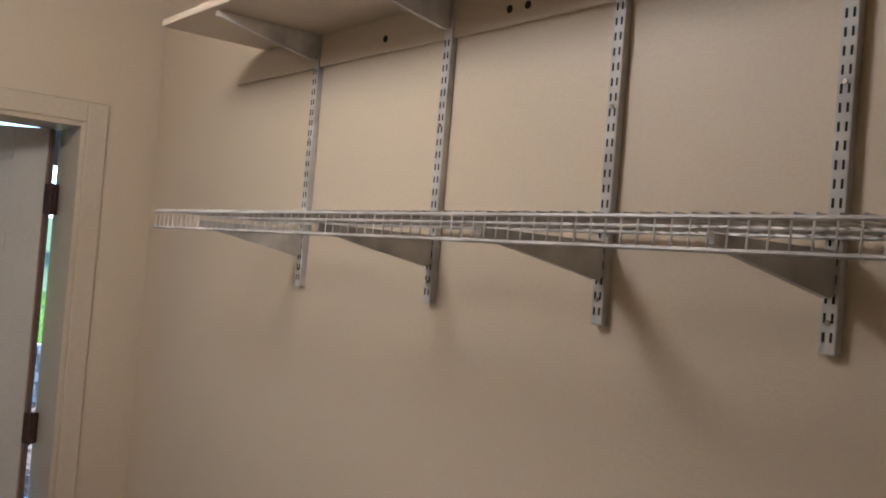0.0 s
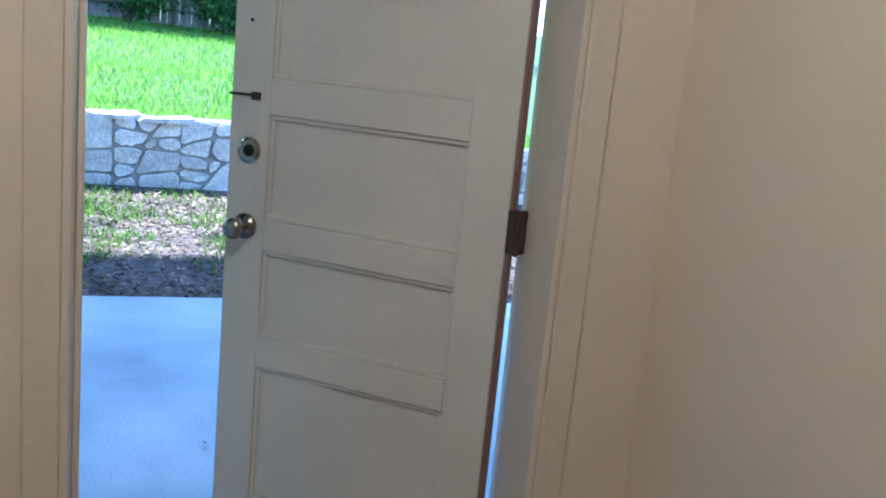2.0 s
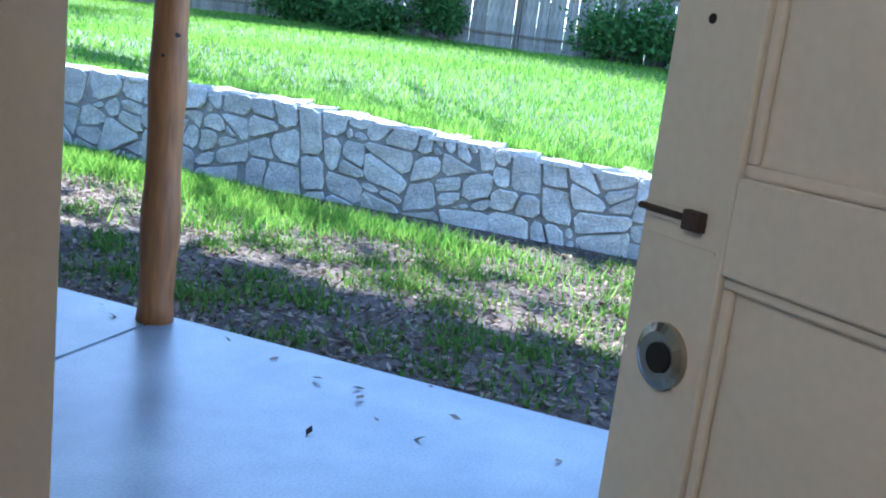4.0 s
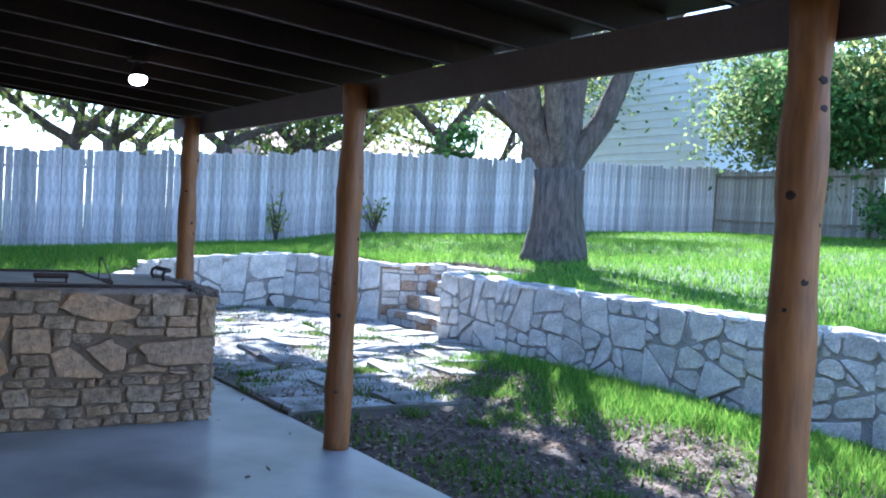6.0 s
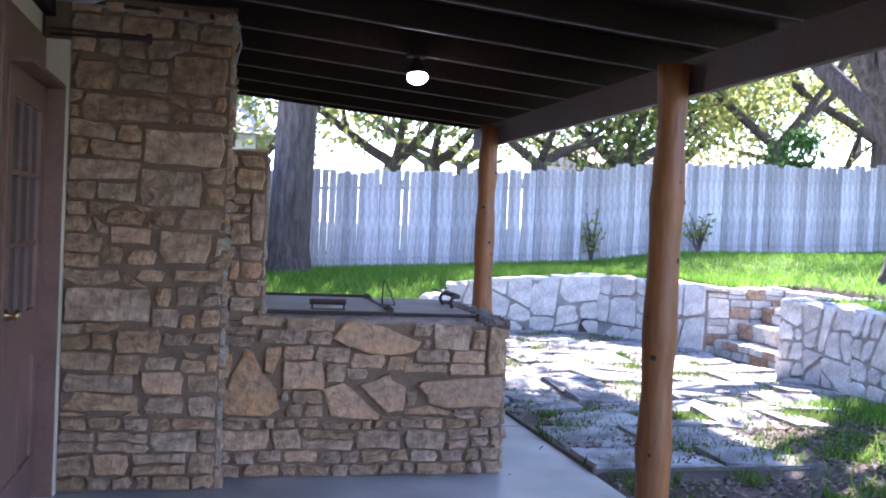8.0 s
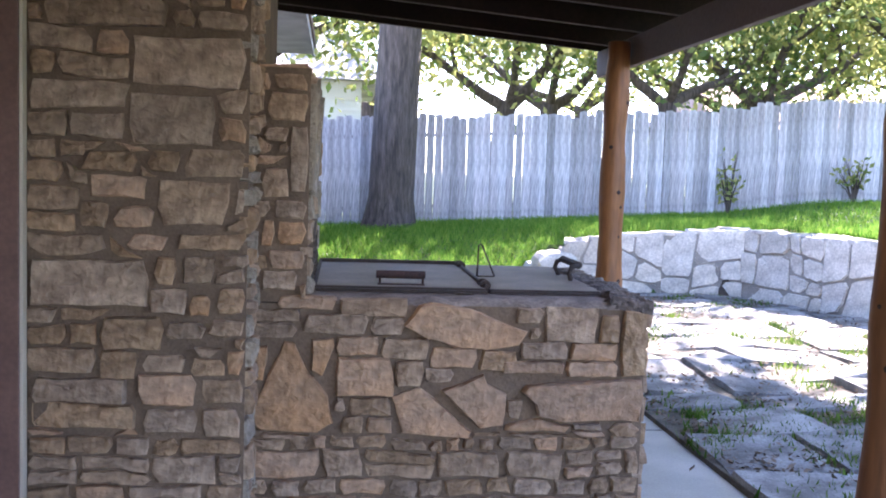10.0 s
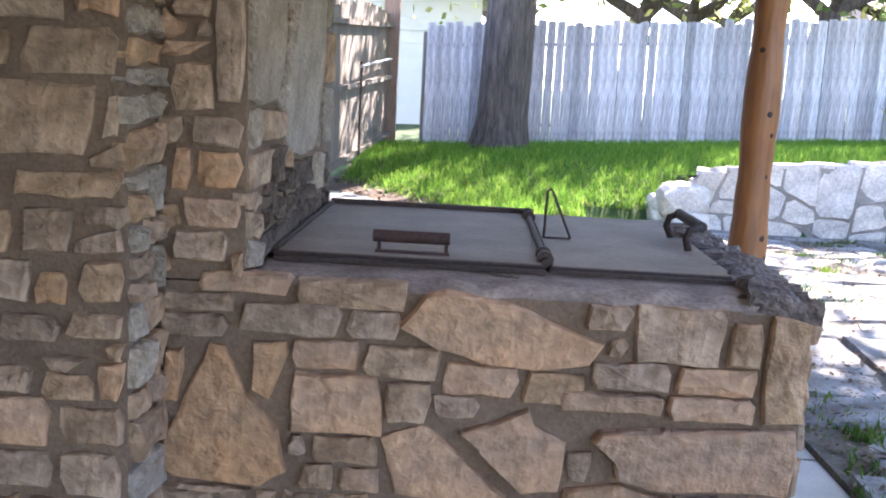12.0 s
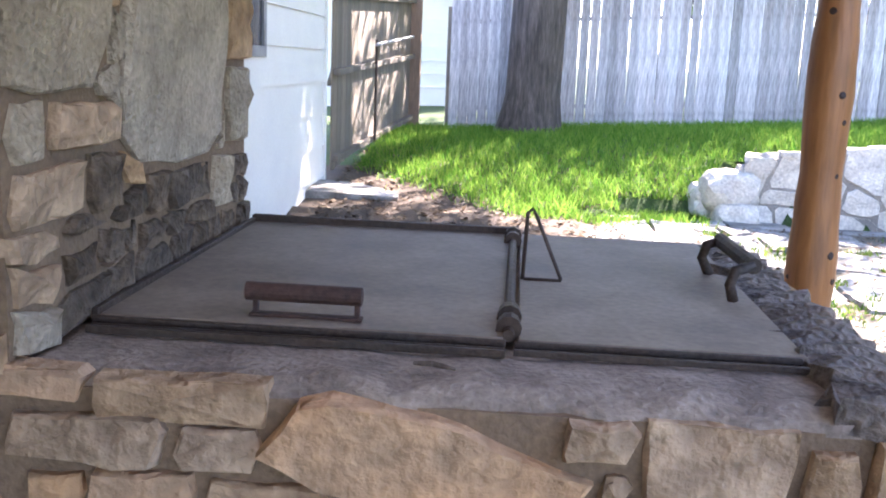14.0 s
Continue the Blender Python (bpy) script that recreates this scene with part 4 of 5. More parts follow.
# ---- trees ----
def tree(name, label, x, y, z, h, r, limbs, seed, leaf, n_leaf, size, crown_r, fork=0.35, droop=0.0, lift=0.0, shade_cut=None):
    """Tapered trunk with limbs that fork twice; leaves in clumps round the twig ends."""
    rng = random.Random(seed)
    ob = thing(name, label, "tree", (x, y, z))
    bm = bmesh.new()
    fz = h * fork
    lean = Vector((rng.uniform(-0.25, 0.25), rng.uniform(-0.25, 0.25), 0))
    trunk = [Vector((0, 0, -0.15)), Vector((0, 0, 0.12)), Vector((0, 0, 0.5)) + lean * 0.1, Vector((0, 0, fz * 0.6)) + lean * 0.5, Vector((0, 0, fz)) + lean]
    tube(trunk, [r * 1.55, r * 1.25, r * 1.04, r * 0.95, r * 0.98], 18, bm, wob=0.05, rng=rng)
    tips = []
    brush = bmesh.new()

    def limb(p, d, length, rad, depth, bough):
        pts, rads = [p], [rad]
        n = 5
        q = p.copy()
        for i in range(n):
            d = (d + Vector((rng.uniform(-0.3, 0.3), rng.uniform(-0.3, 0.3), rng.uniform(-0.12, 0.25) - droop))).normalized()
            q = q + d * length / n
            pts.append(q.copy())
            rads.append(rad * (1 - 0.66 * (i + 1) / n))
            if depth and i >= 1:
                side = (d + Vector((rng.uniform(-1, 1), rng.uniform(-1, 1), rng.uniform(-0.3, 0.7)))).normalized()
                limb(q, side, length * rng.uniform(0.45, 0.7), rads[-1] * 0.62, depth - 1, bough)
            if depth == 0 and i >= 2:
                tips.append(q.copy())
        tips.append(q.copy())
        tube(pts, rads, 12 if depth == 2 else 6, bough if depth == 2 else brush, caps=False, wob=0.04, rng=rng)

    for ax, ay, az, share in limbs:
        bough = bmesh.new()
        limb(trunk[-1] - Vector((0, 0, 0.15)), Vector((ax, ay, az)).normalized(), (h - fz) * 0.62, r * share, 2, bough)
        part("limb", bough, BARK, ob, smooth=True)
    part("trunk", bm, BARK, ob, smooth=True)
    tagged(part("brushwood", brush, BARK, ob, smooth=True), kind="stuff")
    if n_leaf:
        g = np.random.default_rng(seed)
        tp = np.array([t[:] for t in tips])
        c = tp[g.integers(0, len(tp), n_leaf)] + g.normal(0, crown_r, (n_leaf, 3)) * (1, 1, 0.7)
        c[:, 2] += lift
        # cuts the crown along the sun's slant so unseen leaves shade only the patio side
        if shade_cut is not None:
            c = c[(c[:, 0] - 0.55 * c[:, 2] < shade_cut) | (g.uniform(0, 1, len(c)) < 0.02)]
            n_leaf = len(c)
        a = g.normal(0, 1, (n_leaf, 3))
        a /= np.linalg.norm(a, axis=1)[:, None]
        b = np.cross(a, g.normal(0, 1, (n_leaf, 3)))
        b /= np.linalg.norm(b, axis=1)[:, None]
        s = size * g.uniform(0.6, 1.3, (n_leaf, 1))
        quad = np.stack([c - a * s, c + b * s * 0.5, c + a * s, c - b * s * 0.5], axis=1).reshape(-1, 3)
        part("crown", quads_mesh("crown", quad, 4, leaf), None, ob)
    return ob


# last three limbs reach out of view towards the patio, added for shade
UP = ((-0.62, 0.3, 0.95, 0.6), (0.05, 0.0, 1.0, 0.8), (0.6, -0.25, 0.8, 0.5), (-0.6, 0.75, 0.9, 0.45), (-0.75, -0.5, 0.85, 0.4), (-0.9, 0.2, 0.7, 0.4))
tree("pecan_tree", "broad forked shade tree standing in the lawn", 6.35, 5.75, lawn_z(6.35, 5.75), 10.5, 0.40, UP, 61, LEAF_YELLOW, 80000, 0.15, 0.6, 0.13, shade_cut=-4.25)
# last four limbs are added high up, to shade the ground behind the grill
tree("shade_tree", "tall straight shade tree in front of the board fence", -1.0, 12.95, lawn_z(-1.0, 12.95), 15.0, 0.36, ((-0.5, 0.3, 1, 0.5), (0.5, -0.2, 1, 0.6), (0.1, 0.6, 1, 0.5), (1.1, 0.5, 0.75, 0.5), (0.9, -0.3, 0.8, 0.4), (0.7, 1.1, 0.8, 0.45), (1.3, 0.9, 0.5, 0.4)), 62, LEAF, 24000, 0.17, 0.6, 0.45)
FAR = ((-1.0, 0.1, 0.5, 0.6), (0.9, 0.3, 0.6, 0.65), (0.2, -0.6, 0.8, 0.5))
OAK = "spreading live oak behind the back fence"
for k, (x, y, h, rr) in enumerate(((1.6, 18.0, 7.5, 0.26), (5.2, 17.0, 8.0, 0.24), (8.3, 18.6, 8.5, 0.28), (11.6, 17.2, 11.0, 0.26), (15.2, 18.2, 12.5, 0.30), (4.0, 23.5, 9.0, 0.3), (10.0, 24.5, 9.5, 0.3), (-4.5, 18.2, 8.5, 0.28), (-1.0, 30.0, 10.0, 0.3), (7.0, 31.0, 11.0, 0.3), (14.0, 28.0, 10.0, 0.3), (19.5, 26.0, 10.0, 0.3))):
    tree("live_oak", OAK, x, y, 1.0, h, rr * 0.85, FAR, 70 + k, (LEAF_YELLOW, LEAF, LEAF_YELLOW)[k % 3], 7200, 0.105, 0.85, 0.27, lift=-0.7)
LOW = ((-0.9, 0.2, 0.6, 0.6), (0.8, 0.4, 0.6, 0.6), (0.2, -0.9, 0.6, 0.6), (-0.3, 0.8, 0.6, 0.6), (0, 0, 1, 0.6))
for k, (x, y, h) in enumerate(((20.6, 11.6, 6.4), (20.6, 9.0, 6.8), (20.5, 6.4, 6.6), (20.7, 3.8, 7.0), (20.6, 1.2, 6.6), (20.8, -1.6, 6.4), (20.7, -4.6, 6.8), (20.8, -8.0, 6.5))):
    tree("fence_row_tree", "dense leafy tree leaning over the side fence", x, y, 1.4, h * 0.9, 0.13, LOW, 90 + k, (LEAF, LEAF_DARK, LEAF_YELLOW)[k % 3], 15000, 0.10, 0.7, 0.30, lift=-0.3)


def shrub(label, x, y, h, spread, seed, n=3000, size=0.07, leaf=LEAF_DARK, name="shrub"):
    rng = random.Random(seed)
    z = lawn_z(x, y)
    ob = thing(name, label, "shrub", (x, y, z))
    tips = []
    for k in range(14):
        a = rng.uniform(0, 6.28)
        t = Vector((math.cos(a) * spread * rng.uniform(0.2, 1), math.sin(a) * spread * rng.uniform(0.2, 1), h * rng.uniform(0.45, 1)))
        part("stem", tube([(0, 0, -0.02), t * 0.5 + Vector((0, 0, 0.08 * h)), t], [0.018, 0.012, 0.005], 5), BARK, ob)
        tips += [t, t * 0.75, t * 0.5 + Vector((0, 0, 0.05))]
    g = np.random.default_rng(seed)
    tp = np.array([t[:] for t in tips])
    c = tp[g.integers(0, len(tp), n)] + g.normal(0, 0.16 * max(spread, 0.4), (n, 3))
    c[:, 2] = np.abs(c[:, 2])
    a = g.normal(0, 1, (n, 3))
    a /= np.linalg.norm(a, axis=1)[:, None]
    b = np.cross(a, g.normal(0, 1, (n, 3)))
    b /= np.linalg.norm(b, axis=1)[:, None]
    s = size * g.uniform(0.6, 1.4, (n, 1))
    quad = np.stack([c - a * s, c + b * s * 0.5, c + a * s, c - b * s * 0.5], axis=1).reshape(-1, 3)
    part("foliage", quads_mesh("foliage", quad, 4, leaf), None, ob)
    return ob


for k, (x, y, h, sp) in enumerate(((18.3, 7.2, 1.0, 1.3), (18.2, 5.2, 0.8, 1.4), (18.5, 3.2, 1.3, 0.8), (18.2, -1.2, 1.0, 1.4), (18.0, -3.1, 1.4, 1.4), (18.3, -5.0, 1.4, 1.2), (18.4, -7.5, 1.3, 1.3))):
    shrub("dark green shrub growing along the side fence", x, y, h, sp, 110 + k)
shrub("slender green sapling by the board fence", 5.0, 13.3, 1.15, 0.22, 121, 95, 0.06, LEAF_YELLOW, "sapling")
shrub("slender green sapling by the board fence", 7.4, 13.4, 0.8, 0.3, 122, 110, 0.06, LEAF_YELLOW, "sapling")
shrub("rounded dark bush showing over the back fence", 10.6, 15.3, 2.7, 0.9, 123, 2600, 0.09, LEAF_DARK, "bush")

# ---- grass, weeds and fallen leaves ----
def blades(name, label, n, region, height, width, material, seed, zf, parent=None):
    """Many upright blades over a region given as a function of random numbers."""
    g = np.random.default_rng(seed)
    xy = region(g, n)
    z = np.array([zf(x, y) for x, y in xy])
    n = len(xy)
    ang = g.uniform(0, 6.283, n)
    h = height * g.uniform(0.5, 1.35, n)
    w = width * g.uniform(0.7, 1.3, n)
    bend = g.normal(0, 0.45, (n, 2)) * h[:, None]
    d = np.stack([np.cos(ang), np.sin(ang)], 1) * w[:, None] / 2
    base0 = np.column_stack([xy - d, z - 0.01])
    base1 = np.column_stack([xy + d, z - 0.01])
    tip = np.column_stack([xy + bend, z + h])
    me = quads_mesh(name, np.stack([base0, base1, tip], 1).reshape(-1, 3), 3, material)
    return tagged(part(name, me, None), label, "grass", kind="stuff")


def lawn_region(g, n):
    x = 4.05 + 15.0 * g.uniform(0, 1, n) ** 1.7
    y = g.uniform(-10, 13.8, n)
    keep = ~((y > 4.6) & (y < 6.6) & (x < 5.1))
    return np.column_stack([x, y])[keep]


def west_lawn(g, n):
    x = g.uniform(-2.9, 4.2, n)
    y = 8.0 + 5.8 * g.uniform(0, 1, n) ** 1.3
    first = np.array([turf_edge(u) for u in x]) + g.normal(0, 0.16, n)
    keep = (y > first) & ((x < 0.6) | (y > 8.95))
    return np.column_stack([x, y])[keep]


def clumps(centres, spread):
    def region(g, n):
        c = np.array(centres)
        k = g.integers(0, len(c), n)
        return c[k][:, :2] + g.normal(0, 1, (n, 2)) * c[k][:, 2:3] * spread
    return region


blades("lawn_grass", "sunlit green lawn grass above the retaining wall", 150000, lawn_region, 0.085, 0.016, GRASS, 201, ground_z)
blades("lawn_grass", "bright green lawn grass before the board fence", 56000, west_lawn, 0.10, 0.014, GRASS, 202, ground_z)


def strip(g, n):
    y = g.normal(-0.2, 2.0, n)
    x = 3.62 - np.abs(g.normal(0, 0.6, n)) * (0.75 + 0.35 * np.sin(2.3 * y)) - 0.1 * np.abs(y - 0.8)
    keep = (x > 1.6) & (y < 3.0) & (y > -5.0)
    return np.column_stack([x, y])[keep]


blades("wall_grass", "tall tufted grass along the foot of the wall", 16000, strip, 0.115, 0.013, GRASS, 203, ground_z)
g = np.random.default_rng(204)
weed_at = [(x, y, s) for x, y, s in zip(g.uniform(0.2, 3.6, 150), g.uniform(-7, 2.8, 150), g.uniform(0.06, 0.24, 150))]
joint_at = [(x, y, s) for x, y, s in zip(g.uniform(0.0, 3.2, 80), g.uniform(1.6, 8.2, 80), g.uniform(0.04, 0.12, 80))]
blades("weeds", "scattered low weeds on bare soil", 17000, clumps(weed_at, 1.0), 0.055, 0.022, WEED, 205, ground_z)
blades("joint_weeds", "small weeds growing between paving slabs", 5000, clumps(joint_at, 1.0), 0.05, 0.018, WEED, 206, lambda x, y: ground_z(x, y) + 0.005)


def litter(name, label, n, region, seed, zf, size=0.028):
    g = np.random.default_rng(seed)
    xy = region(g, n)
    n = len(xy)
    z = np.array([zf(x, y) for x, y in xy])
    c = np.column_stack([xy, z + g.uniform(0.004, 0.02, n)])
    ang = g.uniform(0, 6.283, n)
    a = np.column_stack([np.cos(ang), np.sin(ang), g.normal(0, 0.3, n)])
    b = np.column_stack([-np.sin(ang), np.cos(ang), g.normal(0, 0.3, n)])
    s = size * g.uniform(0.5, 1.5, (n, 1))
    quad = np.stack([c - a * s, c + b * s * 0.45, c + a * s, c - b * s * 0.45], 1).reshape(-1, 3)
    return tagged(part(name, quads_mesh(name, quad, 4, LITTER), None), label, "fallen leaves", kind="stuff")


litter("leaf_litter", "dry brown fallen leaves on bare soil", 36000, lambda g, n: np.column_stack([g.uniform(0.05, 3.7, n), g.uniform(-9, 3.0, n)]), 211, ground_z, 0.022)
litter("leaf_litter", "dry leaves and debris on paving slabs", 8000, lambda g, n: np.column_stack([g.uniform(-0.5, 3.5, n), g.uniform(1.4, 8.2, n)]), 212, lambda x, y: ground_z(x, y) + 0.022, 0.017)
litter("leaf_litter", "dry leaves lying behind the stone grill", 9000, lambda g, n: np.column_stack([g.uniform(-3.0, 0.6, n), g.uniform(3.4, 11.0, n)]), 213, ground_z)
litter("leaf_litter", "few dry leaves on the concrete patio", 46, lambda g, n: np.column_stack([-np.abs(g.normal(0, 0.8, n)) - 0.03, g.uniform(-7, 2.7, n)]), 214, lambda x, y: 0.0, 0.024)

# ---- laundry room door, casing and shelves ----
casing = thing("door_casing", "cream painted casing round the back door", "door frame", kind="structure")
for lo, hi in (((IN - 0.011, D0 - 0.066, 0.0), (IN, D0, DH + 0.066)), ((IN - 0.011, D1, 0.0), (IN, D1 + 0.066, DH + 0.066)), ((IN - 0.011, D0, DH), (IN, D1, DH + 0.066))):
    part("casing_board", box(lo, hi, 0.005), TRIM_CREAM, casing)
for lo, hi in (((IN - 0.004, D0, 0.004), (HX + 0.004, D0 + 0.016, DH)), ((IN - 0.004, D1 - 0.016, 0.004), (HX + 0.004, D1, DH)), ((IN - 0.004, D0 + 0.016, DH - 0.016), (HX + 0.004, D1 - 0.016, DH))):
    part("jamb", box(lo, hi, 0.002), TRIM_CREAM, casing)
part("door_stop", box((IN + 0.09, D1 - 0.028, 0.004), (IN + 0.13, D1 - 0.0165, DH - 0.02), 0.002), TRIM_CREAM, casing)
part("strike_plate", box((IN + 0.135, D1 - 0.0185, 0.92), (IN + 0.175, D1 - 0.0162, 1.0)), CHROME, casing)

LEAF_A = 50.4
door = thing("door_1", "off-white panelled back door standing open outwards", "door", (-3.20, -6.575, 0.012), LEAF_A, kind="structure")
DW, DT = 0.786, 0.042
bm = bmesh.new()
rows = ((0.0, 0.21), (0.585, 0.665), (0.895, 0.975), (1.24, 1.33), (1.60, 1.68), (1.93, 2.03))
for a, b in rows:
    box((0.135, -DT, a), (DW - 0.115, 0, b), 0.0025, bm)
part("rails", bm, DOOR_WHITE, door)
part("stile", box((0.022, -DT, 0), (0.135, 0, 2.03), 0.003), DOOR_WHITE, door)
part("stile", box((DW - 0.115, -DT, 0), (DW, 0, 2.03), 0.003), DOOR_WHITE, door)
for (a, b), (c, d) in zip(rows, rows[1:]):
    p = part("panel", box((0.13, -DT + 0.014, b - 0.004), (DW - 0.11, -0.014, c + 0.004)), DOOR_WHITE, door)
    fr = bmesh.new()
    for lo, hi in (((0.135, -0.014, b), (DW - 0.115, -0.006, b + 0.012)), ((0.135, -0.014, c - 0.012), (DW - 0.115, -0.006, c)), ((0.135, -0.014, b + 0.012), (0.147, -0.006, c - 0.012)), ((DW - 0.127, -0.014, b + 0.012), (DW - 0.115, -0.006, c - 0.012))):
        box(lo, hi, 0.003, fr)
    part("moulding", fr, DOOR_WHITE, p)


def disc(bm, c, r, d, sides=24, r2=None):
    """A short round body along the leaf's face normal, from c outwards by d."""
    c = Vector(c)
    return tube([c, c + Vector((0, d, 0))], [r, r if r2 is None else r2], sides, bm)


KU = DW - 0.062
bm = disc(bmesh.new(), (KU, 0.0, 0.95), 0.033, 0.008)
disc(bm, (KU, 0.008, 0.95), 0.012, 0.03)
knob = part("door_knob", bm, CHROME, door, "brushed metal door knob", smooth=True)
bm = tube([(KU, 0.036, 0.95), (KU, 0.042, 0.95), (KU, 0.055, 0.95), (KU, 0.066, 0.95), (KU, 0.070, 0.95)], [0.014, 0.024, 0.028, 0.024, 0.010], 20)
part("knob_ball", bm, CHROME, knob, smooth=True)
bm = tube([(KU, 0.0, 1.145), (KU, 0.006, 1.145), (KU, 0.010, 1.145)], [0.033, 0.033, 0.024], 24)
bolt = part("deadbolt", bm, CHROME, door, "worn metal deadbolt rose")
part("bolt_hole", disc(bmesh.new(), (KU - 0.004, 0.010, 1.145), 0.015, 0.003), BLACK, bolt)
part("screw_hole", disc(bmesh.new(), (DW - 0.05, -0.002, 1.465), 0.0048, 0.003, 12), BLACK, door)
part("slide_latch", box((DW - 0.060, 0, 1.274), (DW - 0.006, 0.004, 1.290), 0.0015), DOOR_WHITE, door, "painted-over slide latch")
part("slide_latch", box((DW - 0.088, 0, 1.272), (DW - 0.064, 0.010, 1.291), 0.0015), IRON, door)
part("latch_bolt", tube([(DW - 0.085, 0.004, 1.282), (DW + 0.002, 0.004, 1.282)], 0.0036, 8), IRON, door)
part("hinge_mark", box((DW - 0.105, 0.0, 1.255), (DW - 0.002, 0.0012, 1.258)), DOOR_WHITE, door)
for z in (0.22, 1.05, 1.80):
    part("hinge", box((-0.016, -0.030, z - 0.05), (0.030, -0.002, z + 0.05), 0.003), RUST, door, "dark painted butt hinge")
    part("hinge_pin", tube([(-0.004, 0.004, z - 0.052), (-0.004, 0.004, z + 0.052)], 0.007, 10), RUST, door)
# dark strip added in place of the shadow in the hinge-side gap
part("hinge_gap_shade", box((0.0145, -DT + 0.004, 0.0), (0.0215, -0.004, 2.03)), DOOR_BROWN, door, "dark brown strip in place of the hinge gap's shadow")

rng = random.Random(301)
WY = -6.85
RAILS_X = (-4.39, -4.91, -5.37, -5.775, -6.2)


def standard(x):
    ob = thing("shelf_standard", "white slotted shelf standard screwed to the wall", "shelf bracket", (x, WY, 0), group="shelf standards")
    part("strip", box((-0.0125, 0.0, 1.618), (0.0125, 0.016, 2.26), 0.002), WIRE_WHITE, ob)
    z = 1.634
    while z < 2.15:
        for dx in (-0.0055, 0.0055):
            part("slot", box((dx - 0.0017, 0.0155, z), (dx + 0.0017, 0.0168, z + 0.013)), BLACK, ob)
        z += 0.0254
    for z in (1.66, 1.98):
        part("screw", tube([(0, 0.0155, z), (0, 0.0185, z)], 0.004, 8), CHROME, ob)
    for z, tip in ((1.722, 0.285), (2.205, 0.285)):
        bm = bmesh.new()
        pr = [(0.014, z - 0.026), (0.03, z - 0.030), (tip, z + 0.020), (tip, z + 0.033), (0.014, z + 0.033)]
        l = [bm.verts.new((-0.006, y, q)) for y, q in pr]
        r = [bm.verts.new((0.006, y, q)) for y, q in pr]
        bm.faces.new(l)
        bm.faces.new(list(reversed(r)))
        for i in range(5):
            bm.faces.new((r[i], r[(i + 1) % 5], l[(i + 1) % 5], l[i]))
        bmesh.ops.recalc_face_normals(bm, faces=bm.faces)
        part("arm", bm, WIRE_WHITE, ob)
    return ob


for x in RAILS_X:
    standard(x)


def wire_shelf(z, x0, x1, depth=0.305):
    ob = thing("wire_shelf", "white coated wire shelf on slotted brackets", "shelf", (0, WY, z))
    for y, q in ((0.02, 0.0), (depth * 0.5, 0.0), (depth, 0.0), (depth, -0.038)):
        part("long_wire", tube([(x0, y, q), (x1, y, q)], 0.0032, 6), WIRE_WHITE, ob)
    n = int((x1 - x0) / 0.0254)
    bm = bmesh.new()
    tube([(0, 0.015, 0.004), (0, depth, 0.004), (0, depth + 0.001, -0.038)], 0.0019, 5, bm)
    me = put_mesh("cross_wire", bm, WIRE_WHITE)
    for i in range(n):
        part("cross_wire", me, None, ob, m=Matrix.Translation((x0 + (i + 0.5) * 0.0254, 0, 0)))
    return ob


wire_shelf(1.772, -7.4, -4.17)
upper = thing("plank_shelf", "cream painted plank shelf on a wall cleat", "shelf")
part("board", box((-7.4, WY + 0.002, 2.240), (-4.10, WY + 0.30, 2.259), 0.003), TRIM_CREAM, upper)
cl = part("cleat", box((-7.4, WY, 2.160), (-3.95, WY + 0.012, 2.239), 0.002), TRIM_CREAM, upper)
for x in (-4.68, -5.09, -5.14, -5.32):
    part("nail_hole", tube([(x, WY + 0.0115, 2.19), (x, WY + 0.0135, 2.19)], 0.008, 10), BLACK, cl)

lamp_in = thing("ceiling_lamp", "lit frosted globe lamp on the laundry room ceiling", "ceiling lamp", (-4.72, -5.75, 2.6))
part("lamp_base", tube([(0, 0, 0), (0, 0, -0.02), (0, 0, -0.035)], [0.075, 0.075, 0.05], 24), WIRE_WHITE, lamp_in)
bm = bmesh.new()
bmesh.ops.create_uvsphere(bm, u_segments=24, v_segments=14, radius=0.22)
for v in bm.verts:
    v.co.z *= 0.45
part("globe", bm, glowing("warm_globe", (1.0, 0.84, 0.63), 5.2), lamp_in, m=Matrix.Translation((0, 0, -0.085)), smooth=True)

# ---- brown side door ----
DX = HX + 0.11
side = thing("door_2", "closed dark brown door with small glass panes", "door", (DX - 0.075, E0 + 0.02, 0.02), kind="structure")
DW = E1 - E0 - 0.04
bm = bmesh.new()
for a, b in ((0.0, 0.22), (0.72, 0.95), (1.9, 2.03)):
    box((-0.04, 0.11, a), (0, DW - 0.11, b), 0.003, bm)
part("rails", bm, DOOR_BROWN, side)
for a, b in ((0, 0.11), (DW - 0.11, DW)):
    part("stile", box((-0.04, a, 0), (0, b, 2.03), 0.003), DOOR_BROWN, side)
for k in range(2):
    y0 = 0.11 + k * (DW - 0.22) / 2
    part("panel", box((-0.03, y0 + 0.02, 0.22), (-0.012, y0 + (DW - 0.22) / 2 - 0.02, 0.72), 0.004), DOOR_BROWN, side)
part("mullion", box((-0.03, DW / 2 - 0.03, 0.22), (-0.004, DW / 2 + 0.03, 0.72), 0.002), DOOR_BROWN, side)
for k in range(1, 3):
    y0 = 0.11 + k * (DW - 0.22) / 3
    part("muntin", box((-0.035, y0 - 0.012, 0.95), (-0.004, y0 + 0.012, 1.9), 0.002), DOOR_BROWN, side)
    z0 = 0.95 + k * 0.95 / 3
    part("muntin", box((-0.034, 0.11, z0 - 0.012), (-0.005, DW - 0.11, z0 + 0.012), 0.002), DOOR_BROWN, side)
pane_m = bpy.data.materials["dark_window_glass"]
